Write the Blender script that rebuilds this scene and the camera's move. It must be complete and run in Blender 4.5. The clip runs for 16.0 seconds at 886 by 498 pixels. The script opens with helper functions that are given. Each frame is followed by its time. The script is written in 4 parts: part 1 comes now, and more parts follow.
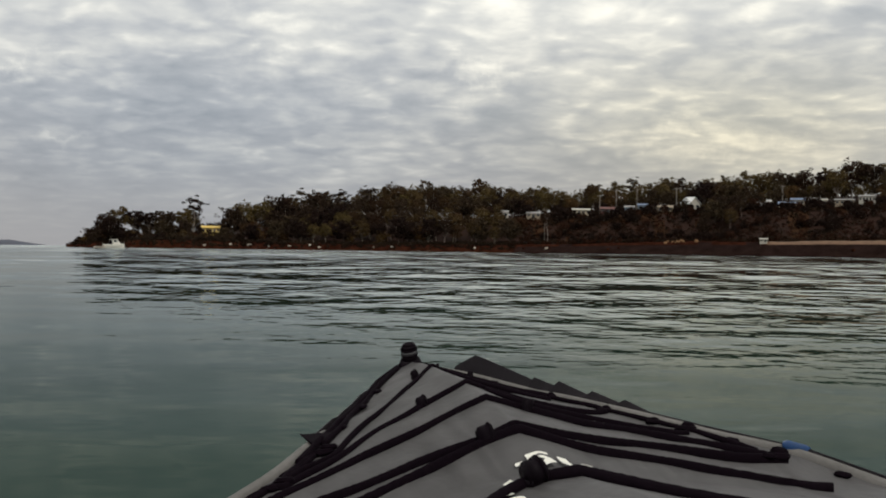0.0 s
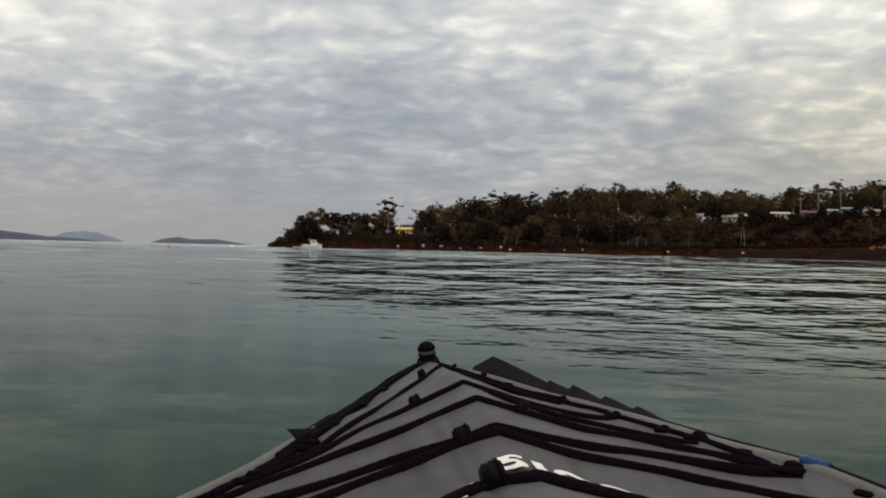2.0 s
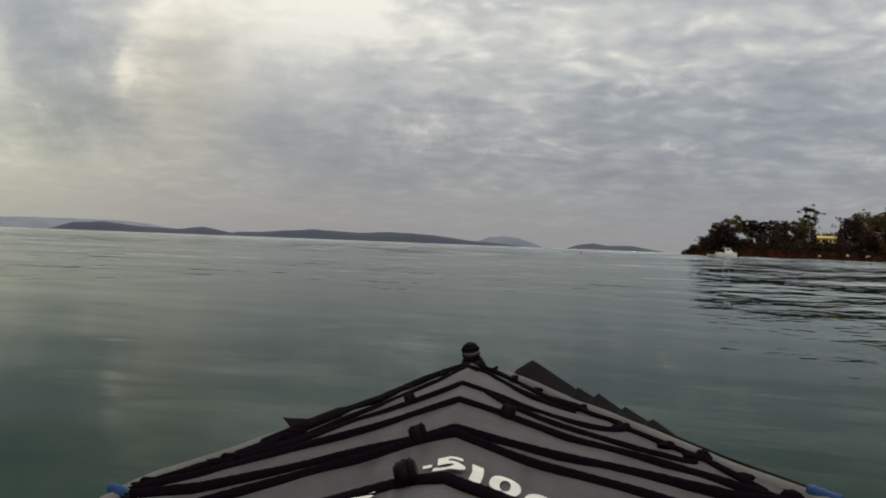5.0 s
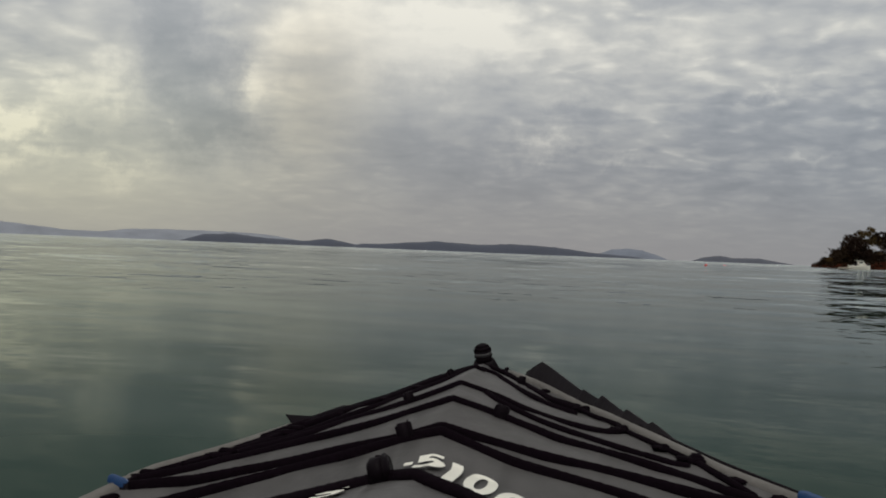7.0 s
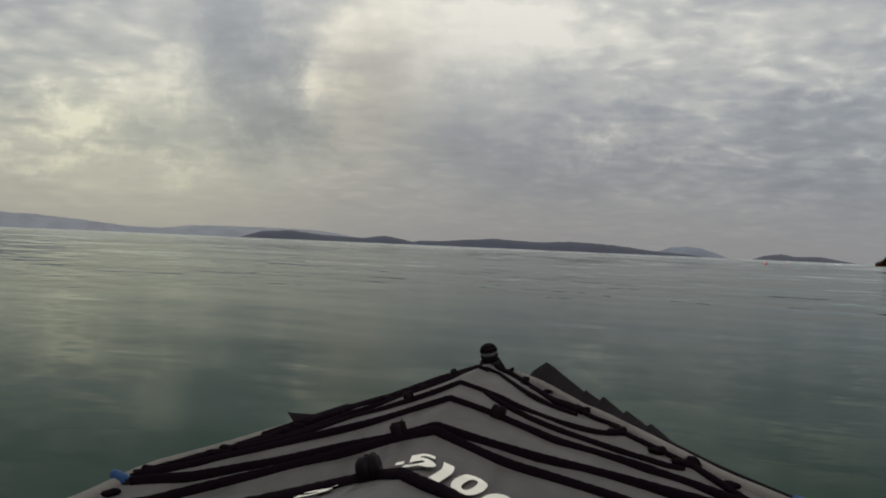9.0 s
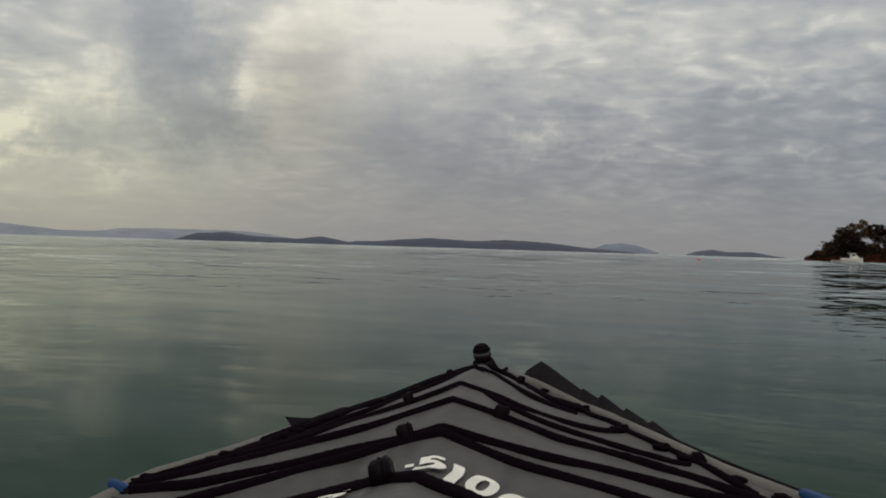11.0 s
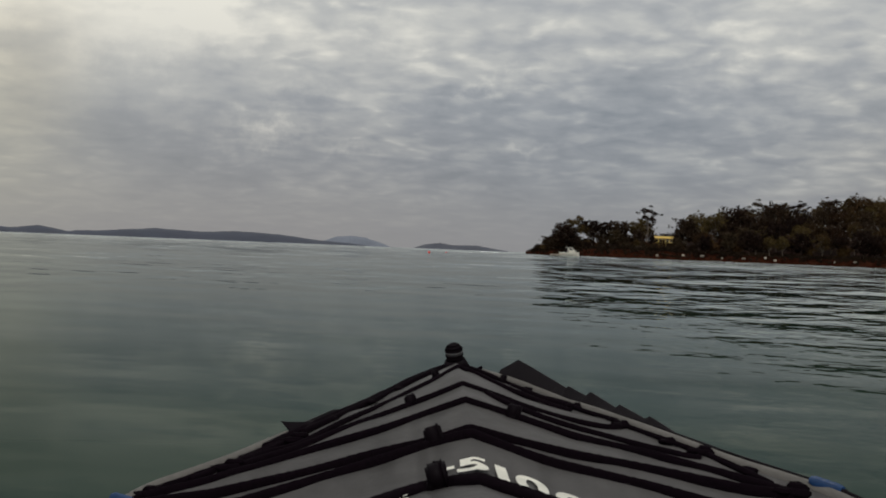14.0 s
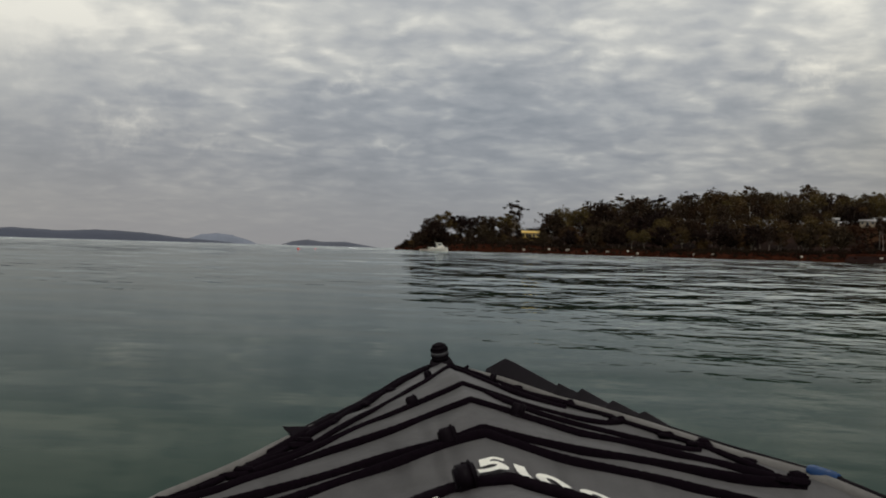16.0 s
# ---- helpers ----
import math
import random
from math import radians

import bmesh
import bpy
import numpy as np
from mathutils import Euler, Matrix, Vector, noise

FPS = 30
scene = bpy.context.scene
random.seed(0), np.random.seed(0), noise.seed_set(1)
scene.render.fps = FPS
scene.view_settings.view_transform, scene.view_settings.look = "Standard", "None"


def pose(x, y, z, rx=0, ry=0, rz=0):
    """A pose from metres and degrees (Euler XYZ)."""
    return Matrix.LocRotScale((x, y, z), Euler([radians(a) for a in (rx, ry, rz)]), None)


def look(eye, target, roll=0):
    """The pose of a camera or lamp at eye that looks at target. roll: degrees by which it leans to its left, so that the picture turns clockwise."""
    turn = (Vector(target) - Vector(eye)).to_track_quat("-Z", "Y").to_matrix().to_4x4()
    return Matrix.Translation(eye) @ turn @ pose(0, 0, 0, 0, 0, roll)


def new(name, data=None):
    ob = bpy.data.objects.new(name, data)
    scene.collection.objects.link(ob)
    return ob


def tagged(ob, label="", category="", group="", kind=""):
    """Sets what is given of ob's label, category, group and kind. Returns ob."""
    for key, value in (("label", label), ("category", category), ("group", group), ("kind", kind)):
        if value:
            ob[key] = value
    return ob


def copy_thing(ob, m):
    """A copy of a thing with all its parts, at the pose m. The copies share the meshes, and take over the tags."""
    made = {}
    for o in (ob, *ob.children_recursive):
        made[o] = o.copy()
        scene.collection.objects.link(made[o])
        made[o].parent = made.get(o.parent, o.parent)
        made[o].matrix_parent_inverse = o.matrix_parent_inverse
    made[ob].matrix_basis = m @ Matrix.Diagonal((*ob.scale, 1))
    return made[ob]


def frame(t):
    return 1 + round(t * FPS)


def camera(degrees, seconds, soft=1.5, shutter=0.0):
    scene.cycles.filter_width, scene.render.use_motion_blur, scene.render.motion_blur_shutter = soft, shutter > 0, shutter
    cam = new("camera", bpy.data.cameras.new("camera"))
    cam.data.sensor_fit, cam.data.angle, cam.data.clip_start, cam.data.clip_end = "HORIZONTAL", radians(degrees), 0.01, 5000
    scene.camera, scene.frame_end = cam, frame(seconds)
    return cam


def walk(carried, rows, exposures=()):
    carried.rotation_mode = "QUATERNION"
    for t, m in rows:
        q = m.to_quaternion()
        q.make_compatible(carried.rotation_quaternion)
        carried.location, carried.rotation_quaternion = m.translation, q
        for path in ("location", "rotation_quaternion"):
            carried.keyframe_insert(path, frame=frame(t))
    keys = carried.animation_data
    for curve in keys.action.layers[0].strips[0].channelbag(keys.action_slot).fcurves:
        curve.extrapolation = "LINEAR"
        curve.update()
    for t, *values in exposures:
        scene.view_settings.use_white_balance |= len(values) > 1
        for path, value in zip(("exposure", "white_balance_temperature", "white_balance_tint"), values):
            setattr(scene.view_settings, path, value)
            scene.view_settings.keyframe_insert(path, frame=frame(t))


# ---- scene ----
LENS = 42.0
EYE_HEIGHT = 0.5
HEADING, PITCH, HEEL = 23.0, -0.2, -1.9      # how the kayak lies

cam = camera(LENS, 16.0, soft=1.9)
# seconds, x, y, z, yaw, pitch, roll
PATH = (
    (0.0, -0.453, -0.099, 0.497, 0.00, 0.07, -0.77),
    (0.5, -0.397, -0.093, 0.490, 2.70, 0.35, -0.65),
    (1.0, -0.358, -0.087, 0.499, 4.78, -0.11, -2.02),
    (1.5, -0.320, -0.082, 0.495, 6.68, 0.06, -2.06),
    (2.0, -0.261, -0.075, 0.497, 9.48, 0.02, -1.35),
    (2.5, -0.189, -0.062, 0.498, 12.92, 0.03, -0.30),
    (3.0, -0.117, -0.041, 0.499, 16.82, -0.06, -1.65),
    (3.5, -0.049, -0.019, 0.495, 20.36, 0.16, -1.80),
    (4.0, 0.019, 0.008, 0.503, 23.95, -0.24, -1.31),
    (4.5, 0.077, 0.035, 0.498, 27.19, 0.00, -1.86),
    (5.0, 0.123, 0.059, 0.503, 29.85, -0.27, -2.21),
    (5.5, 0.166, 0.085, 0.502, 32.27, -0.21, -2.00),
    (6.0, 0.196, 0.104, 0.498, 34.02, -0.06, -2.00),
    (6.5, 0.214, 0.117, 0.497, 35.17, -0.01, -2.20),
    (7.0, 0.227, 0.125, 0.495, 35.91, 0.09, -2.30),
    (7.5, 0.238, 0.134, 0.494, 36.58, 0.16, -2.27),
    (8.0, 0.256, 0.147, 0.501, 37.65, -0.18, -1.86),
    (8.5, 0.267, 0.155, 0.501, 38.35, -0.21, -2.00),
    (9.0, 0.273, 0.158, 0.500, 38.75, -0.16, -2.50),
    (9.5, 0.272, 0.155, 0.500, 38.75, -0.16, -3.30),
    (10.0, 0.270, 0.150, 0.500, 38.68, -0.16, -4.40),
    (10.5, 0.249, 0.133, 0.499, 37.38, -0.10, -4.74),
    (11.0, 0.222, 0.123, 0.499, 35.58, -0.07, -1.76),
    (11.5, 0.199, 0.107, 0.500, 34.18, -0.14, -1.67),
    (12.0, 0.168, 0.085, 0.501, 32.46, -0.20, -2.69),
    (12.5, 0.121, 0.057, 0.498, 29.86, -0.03, -3.32),
    (13.0, 0.076, 0.035, 0.498, 27.21, -0.05, -2.30),
    (13.5, 0.033, 0.014, 0.503, 24.90, -0.29, -2.76),
    (14.0, -0.015, -0.006, 0.498, 22.26, 0.00, -2.29),
    (14.5, -0.072, -0.027, 0.499, 19.31, -0.08, -2.64),
    (15.0, -0.099, -0.036, 0.500, 17.69, -0.06, -1.18),
    (15.5, -0.110, -0.039, 0.500, 17.21, -0.08, -1.88),
    (16.0, -0.138, -0.047, 0.498, 15.74, 0.02, -1.68),
)
walk(cam, [(t, pose(x, y, z, 90 + p, r, w)) for t, x, y, z, w, p, r in PATH],
     ((0.0, 0.31), (2.5, 0.24), (5.0, 0.02), (8.0, -0.12), (12.0, -0.18), (14.0, -0.15), (16.0, -0.08)))

# ---------------------------------------------------------------- node helpers


def mat(name):
    m = bpy.data.materials.new(name)
    m.use_nodes = True
    return m, m.node_tree.nodes, m.node_tree.links, m.node_tree.nodes["Principled BSDF"]


def node(nt, kind, **kw):
    n = nt.nodes.new(kind)
    for k, v in kw.items():
        if k in n.inputs:
            n.inputs[k].default_value = v
    return n


def math_node(nt, op, a, b=None, clamp=False):
    n = nt.nodes.new("ShaderNodeMath")
    n.operation, n.use_clamp = op, clamp
    for i, v in enumerate((a, b)):
        if v is None:
            continue
        if isinstance(v, (int, float)):
            n.inputs[i].default_value = v
        else:
            nt.links.new(v, n.inputs[i])
    return n.outputs[0]


def ramp(nt, fac, stops):
    n = nt.nodes.new("ShaderNodeValToRGB")
    while len(n.color_ramp.elements) < len(stops):
        n.color_ramp.elements.new(0.5)
    for e, (p, c) in zip(n.color_ramp.elements, stops):
        e.position, e.color = p, (*c, 1)
    nt.links.new(fac, n.inputs[0])
    return n.outputs[0]


def mix(nt, fac, a, b, blend="MIX"):
    n = nt.nodes.new("ShaderNodeMix")
    n.data_type, n.blend_type = "RGBA", blend
    for socket, v in ((n.inputs[0], fac), (n.inputs[6], a), (n.inputs[7], b)):
        if isinstance(v, (int, float)):
            socket.default_value = v
        elif isinstance(v, tuple):
            socket.default_value = (*v, 1)
        else:
            nt.links.new(v, socket)
    return n.outputs[2]


def surface(name, color, rough=0.7, vary=0.25, scale=3.0, bump=0.2, depth=0.01, metal=0.0, per_object=0.0, tint=None, gloss=0.5):
    """A plain surface with variation at two scales, and relief."""
    m, nodes, links, bsdf = mat(name)
    nt = m.node_tree
    at = nodes.new("ShaderNodeTexCoord").outputs["Object"]
    big = node(nt, "ShaderNodeTexNoise", Scale=scale, Detail=5.0)
    fine = node(nt, "ShaderNodeTexNoise", Scale=scale * 9, Detail=3.0)
    links.new(at, big.inputs["Vector"])
    links.new(at, fine.inputs["Vector"])
    value = math_node(nt, "ADD", math_node(nt, "MULTIPLY", big.outputs[0], 0.65), math_node(nt, "MULTIPLY", fine.outputs[0], 0.35))
    low = tuple(c * (1 - vary) for c in color)
    high = tuple(min(1, c * (1 + vary)) for c in (tint or color))
    col = ramp(nt, value, ((0.3, low), (0.7, high)))
    if per_object:
        info = nodes.new("ShaderNodeObjectInfo").outputs["Random"]
        hsv = node(nt, "ShaderNodeHueSaturation")
        links.new(col, hsv.inputs["Color"])
        links.new(math_node(nt, "ADD", math_node(nt, "MULTIPLY", info, 2 * per_object), 1 - per_object), hsv.inputs["Value"])
        links.new(math_node(nt, "ADD", math_node(nt, "MULTIPLY", info, 0.05), 0.475), hsv.inputs["Hue"])
        col = hsv.outputs[0]
    links.new(col, bsdf.inputs["Base Color"])
    bsdf.inputs["Roughness"].default_value = rough
    bsdf.inputs["Metallic"].default_value = metal
    bsdf.inputs["Specular IOR Level"].default_value = gloss
    b = node(nt, "ShaderNodeBump", Strength=bump, Distance=depth)
    links.new(value, b.inputs["Height"])
    links.new(b.outputs[0], bsdf.inputs["Normal"])
    return m


# ---------------------------------------------------------------- sky and sun
SUN_HEIGHT, SUN_AZ = 52.0, 205.0
world = bpy.data.worlds.new("overcast_sky")
scene.world = world
world.use_nodes = True
wt = world.node_tree
back = wt.nodes["Background"]
way = wt.nodes.new("ShaderNodeTexCoord").outputs["Generated"]
split = wt.nodes.new("ShaderNodeSeparateXYZ")
wt.links.new(way, split.inputs[0])
up = math_node(wt, "MAXIMUM", split.outputs[2], 0.0)
lift = math_node(wt, "ADD", up, 0.195)
plane = wt.nodes.new("ShaderNodeCombineXYZ")
wt.links.new(math_node(wt, "DIVIDE", split.outputs[0], lift), plane.inputs[0])
wt.links.new(math_node(wt, "DIVIDE", split.outputs[1], lift), plane.inputs[1])


def cloud_noise(scale, detail, rough, twist, shift=0.0):
    n = node(wt, "ShaderNodeTexNoise", Scale=scale, Detail=detail, Roughness=rough, Distortion=twist)
    mp = node(wt, "ShaderNodeMapping")
    mp.inputs["Location"].default_value = (shift, shift * 0.7, shift * 0.3)
    wt.links.new(plane.outputs[0], mp.inputs[0])
    wt.links.new(mp.outputs[0], n.inputs["Vector"])
    return n.outputs[0]


fray = node(wt, "ShaderNodeTexNoise", Scale=20.0, Detail=6.0, Roughness=0.62)
wt.links.new(way, fray.inputs["Vector"])
frayed = wt.nodes.new("ShaderNodeVectorMath")
frayed.operation = "MULTIPLY_ADD"
wt.links.new(fray.outputs["Color"], frayed.inputs[0])
frayed.inputs[1].default_value = (0.13, 0.13, 0.10)
shifted = wt.nodes.new("ShaderNodeVectorMath")
shifted.operation = "SUBTRACT"
wt.links.new(way, shifted.inputs[0])
shifted.inputs[1].default_value = (0.065, 0.065, 0.05)
wt.links.new(shifted.outputs[0], frayed.inputs[2])
ragged = frayed.outputs[0]


def blob(az, el, wide, high, ragged_edge=True):
    """A soft patch of cloud about a direction; sizes in degrees."""
    a, e = radians(az), radians(el)
    mid = Vector((-math.sin(a) * math.cos(e), math.cos(a) * math.cos(e), math.sin(e)))
    side = Vector((math.cos(a), math.sin(a), 0))
    total = None
    for axis, size in ((side, wide), (Vector((0, 0, 1)), high)):
        d = wt.nodes.new("ShaderNodeVectorMath")
        d.operation = "DOT_PRODUCT"
        wt.links.new(ragged if ragged_edge else way, d.inputs[0])
        d.inputs[1].default_value = axis
        off = math_node(wt, "DIVIDE", math_node(wt, "SUBTRACT", d.outputs["Value"], mid.dot(axis)), radians(size))
        sq = math_node(wt, "MULTIPLY", off, off)
        total = sq if total is None else math_node(wt, "ADD", total, sq)
    front = wt.nodes.new("ShaderNodeVectorMath")
    front.operation = "DOT_PRODUCT"
    wt.links.new(way, front.inputs[0])
    front.inputs[1].default_value = mid
    ahead = math_node(wt, "GREATER_THAN", front.outputs["Value"], 0.0)
    return math_node(wt, "MULTIPLY", math_node(wt, "EXPONENT", math_node(wt, "MULTIPLY", total, -1.0)), ahead)


large = cloud_noise(0.85, 4.0, 0.5, 0.4, 3.1)
middle = cloud_noise(3.4, 5.0, 0.5, 0.3, 7.7)
small = cloud_noise(9.0, 5.0, 0.52, 0.35, 1.4)
# rows of small fleecy cells
cells = node(wt, "ShaderNodeTexVoronoi", Scale=12.0, Smoothness=0.7)
cells.feature = "SMOOTH_F1"
drift = node(wt, "ShaderNodeTexNoise", Scale=4.0, Detail=4.0)
wt.links.new(plane.outputs[0], drift.inputs["Vector"])
warp = wt.nodes.new("ShaderNodeVectorMath")
warp.operation = "MULTIPLY_ADD"
wt.links.new(drift.outputs["Color"], warp.inputs[0])
warp.inputs[1].default_value = (0.34, 0.34, 0.0)
wt.links.new(plane.outputs[0], warp.inputs[2])
wt.links.new(warp.outputs[0], cells.inputs["Vector"])
small = math_node(wt, "ADD", math_node(wt, "MULTIPLY", small, 0.58), math_node(wt, "SUBTRACT", 0.39, math_node(wt, "MULTIPLY", cells.outputs["Distance"], 0.46)))
# the fleecy grain dies out in the smooth bank of cloud
calm_bank = math_node(wt, "MAXIMUM", blob(39.5, 8.0, 8.5, 6.0, False), math_node(wt, "MULTIPLY", blob(50, 7, 9, 9, False), 0.75))
keep = math_node(wt, "SUBTRACT", 1.0, math_node(wt, "MULTIPLY", calm_bank, 0.8))
small_soft = math_node(wt, "MULTIPLY", math_node(wt, "SUBTRACT", small, 0.5), math_node(wt, "MULTIPLY", keep, 1.08))
middle_soft = math_node(wt, "MULTIPLY", math_node(wt, "SUBTRACT", middle, 0.5), math_node(wt, "ADD", 0.25, math_node(wt, "MULTIPLY", keep, 0.75)))
cover = math_node(wt, "ADD", math_node(wt, "MULTIPLY", large, 0.26), math_node(wt, "ADD", math_node(wt, "MULTIPLY", middle_soft, 0.26), math_node(wt, "ADD", math_node(wt, "MULTIPLY", small_soft, 0.36), 0.365)))
# azimuth, elevation, half-width, half-height in degrees, and how much brighter or darker
PATCHES = (
    (49.4, 10.8, 1.8, 2.2, -0.10), (48.6, 7.8, 1.9, 1.7, -0.115), (48.2, 5.7, 2.5, 1.1, -0.12), (46.3, 5.0, 1.4, 0.8, -0.06), (52.8, 9.6, 1.4, 1.2, -0.03), (53.2, 4.5, 1.5, 0.7, -0.09), (55.6, 3.9, 1.6, 0.4, -0.06),
    (45.4, 8.1, 0.8, 1.6, 0.085), (43.9, 9.6, 1.4, 1.8, 0.05), (53.4, 7.2, 1.6, 1.0, 0.08), (56.6, 5.0, 2.6, 0.9, 0.16), (54.5, 8.0, 4.5, 2.5, 0.035), (51.0, 3.2, 6.0, 1.0, 0.05), (51.6, 3.5, 1.2, 0.4, 0.07), (57.5, 3.2, 2.4, 0.5, 0.10),
    (38.8, 10.6, 5.0, 2.6, 0.10), (33.5, 10.4, 4.0, 2.2, 0.06), (41.5, 6.2, 2.6, 1.8, 0.03), (33.2, 3.4, 4.5, 1.1, -0.09), (36.0, 5.0, 3.5, 1.2, -0.04), (29.4, 6.8, 1.8, 0.9, -0.07), (22.3, 3.9, 4.0, 0.7, -0.05), (21.9, 7.4, 2.2, 0.9, -0.06),
    (20.1, 8.2, 1.6, 0.5, 0.08), (18.2, 5.2, 2.0, 0.35, 0.08), (26.0, 10.9, 3.0, 1.2, 0.06), (31.5, 5.4, 1.2, 0.4, 0.07), (27.0, 4.4, 1.6, 0.35, 0.06),
    (13.4, 6.4, 6.0, 1.6, -0.07), (18.6, 4.9, 3.5, 0.9, -0.05), (3.0, 6.4, 5.0, 1.2, -0.05), (-10.9, 6.1, 2.4, 0.6, 0.09), (-14.5, 5.2, 4.0, 0.7, 0.08), (-1.7, 8.8, 2.6, 0.5, 0.08), (8.9, 10.1, 3.0, 0.8, 0.05), (-5.0, 10.6, 14.0, 2.2, 0.05))
for az, el, wide, high, amount in PATCHES:
    cover = math_node(wt, "ADD", cover, math_node(wt, "MULTIPLY", blob(az, el, wide, high), amount))
clouds = ramp(wt, cover, ((0.34, (0.272, 0.290, 0.312)), (0.45, (0.372, 0.383, 0.396)), (0.53, (0.488, 0.490, 0.476)), (0.64, (0.73, 0.71, 0.645))))
zenith = ramp(wt, up, ((0.0, (0.86, 0.86, 0.9)), (0.09, (0.9, 0.9, 0.92)), (0.20, (1.27, 1.27, 1.25)), (0.34, (1.40, 1.40, 1.37)), (1.0, (1.6, 1.6, 1.56))))
clouds = mix(wt, 1.0, clouds, zenith, "MULTIPLY")
# thin haze towards the horizon
haze = ramp(wt, up, ((0.0, (0.96, 0.96, 0.96)), (0.035, (0.75, 0.75, 0.75)), (0.075, (0.3, 0.3, 0.3)), (0.12, (0.0, 0.0, 0.0))))
clouds = mix(wt, haze, clouds, (0.308, 0.300, 0.301))
clouds = mix(wt, math_node(wt, "MULTIPLY", blob(13, 3.5, 13, 5, False), 0.5), clouds, (0.91, 0.99, 1.07), "MULTIPLY")
clouds = mix(wt, math_node(wt, "MULTIPLY", blob(55, 3.2, 11, 4.5, False), 1.0), clouds, (1.57, 1.55, 1.25), "MULTIPLY")
clouds = mix(wt, math_node(wt, "MULTIPLY", blob(43, 7.5, 3, 4, False), 0.8), clouds, (1.06, 1.0, 0.89), "MULTIPLY")
clouds = mix(wt, math_node(wt, "MULTIPLY", blob(-15, 5.5, 11, 4, False), 0.9), clouds, (1.24, 1.17, 0.96), "MULTIPLY")
sky = wt.nodes.new("ShaderNodeTexSky")
sky.sky_type, sky.sun_disc = "NISHITA", False
sky.sun_elevation, sky.sun_rotation = radians(SUN_HEIGHT), radians(-SUN_AZ)
veil = mix(wt, 1.0, sky.outputs[0], (0.05, 0.05, 0.05), "MULTIPLY")
wt.links.new(mix(wt, 0.07, clouds, veil), back.inputs["Color"])
back.inputs["Strength"].default_value = 1.0

lamp = bpy.data.lights.new("sun", "SUN")
lamp.energy, lamp.angle, lamp.color = 0.9, radians(20), (1.0, 0.95, 0.88)
sun = new("sun", lamp)
a, e = radians(SUN_AZ), radians(SUN_HEIGHT)
sun.matrix_world = look((-math.sin(a) * math.cos(e) * 50, math.cos(a) * math.cos(e) * 50, math.sin(e) * 50), (0, 0, 0))

# ---------------------------------------------------------------- materials
water_mat, wn, wl, wb = mat("sea_water")
nt = water_mat.node_tree
pos = wn.new("ShaderNodeTexCoord").outputs["Object"]


def wave_noise(scale, stretch, turn, detail, rough=0.5):
    mp = node(nt, "ShaderNodeMapping")
    mp.inputs["Rotation"].default_value = (0, 0, radians(turn))
    mp.inputs["Scale"].default_value = (1.0, stretch, 1.0)
    wl.new(pos, mp.inputs[0])
    n = node(nt, "ShaderNodeTexNoise", Scale=scale, Detail=detail, Roughness=rough)
    wl.new(mp.outputs[0], n.inputs["Vector"])
    return n.outputs[0]


swell = wave_noise(0.20, 1.6, -12, 2.0)
ripple = wave_noise(0.85, 1.45, -18, 2.0, 0.4)
wavelet = wave_noise(2.1, 1.5, 14, 2.0, 0.4)
wrinkle = wave_noise(4.5, 2.2, -8, 2.0)
patches = ramp(nt, wave_noise(0.018, 2.0, 10, 3.0), ((0.38, (0.25, 0.25, 0.25)), (0.62, (1, 1, 1))))
height = math_node(nt, "ADD", math_node(nt, "MULTIPLY", swell, 0.055), math_node(nt, "MULTIPLY", math_node(nt, "ADD", math_node(nt, "MULTIPLY", ripple, 0.042), math_node(nt, "ADD", math_node(nt, "MULTIPLY", wavelet, 0.012), math_node(nt, "MULTIPLY", wrinkle, 0.0012))), patches))
# long low ripples, wider apart the farther they run
dist = wn.new("ShaderNodeVectorMath")
dist.operation = "LENGTH"
wl.new(pos, dist.inputs[0])
run = math_node(nt, "MINIMUM", math_node(nt, "MAXIMUM", dist.outputs["Value"], 2.0), 420.0)
unit = wn.new("ShaderNodeVectorMath")
unit.operation = "NORMALIZE"
wl.new(pos, unit.inputs[0])
flat = wn.new("ShaderNodeSeparateXYZ")
wl.new(unit.outputs[0], flat.inputs[0])
fan = wn.new("ShaderNodeCombineXYZ")
wl.new(math_node(nt, "MULTIPLY", flat.outputs[0], 12.0), fan.inputs[0])
wl.new(math_node(nt, "MULTIPLY", flat.outputs[1], 12.0), fan.inputs[1])
wl.new(math_node(nt, "MULTIPLY", math_node(nt, "POWER", run, -0.6), 42.0), fan.inputs[2])
reach_in = math_node(nt, "ADD", 1 / 22, math_node(nt, "MULTIPLY", math_node(nt, "MULTIPLY", math_node(nt, "ADD", flat.outputs[0], 0.36), 3.0, clamp=True), 1 / 22))
long_noise = node(nt, "ShaderNodeTexNoise", Scale=1.0, Detail=3.0, Roughness=0.55)
wl.new(fan.outputs[0], long_noise.inputs["Vector"])
# the lee under the headland lies calmer
lee = math_node(nt, "MULTIPLY", math_node(nt, "MULTIPLY", math_node(nt, "ADD", flat.outputs[0], 0.16), 3.5, clamp=True), math_node(nt, "MULTIPLY", math_node(nt, "SUBTRACT", dist.outputs["Value"], 78.0), 1 / 30, clamp=True))
gusts = math_node(nt, "ADD", 0.50, math_node(nt, "MULTIPLY", math_node(nt, "MULTIPLY", math_node(nt, "ADD", flat.outputs[0], 0.38), 3.0, clamp=True), 0.74))
stirred = math_node(nt, "MULTIPLY", gusts, math_node(nt, "SUBTRACT", 1.0, math_node(nt, "MULTIPLY", lee, 0.8)))
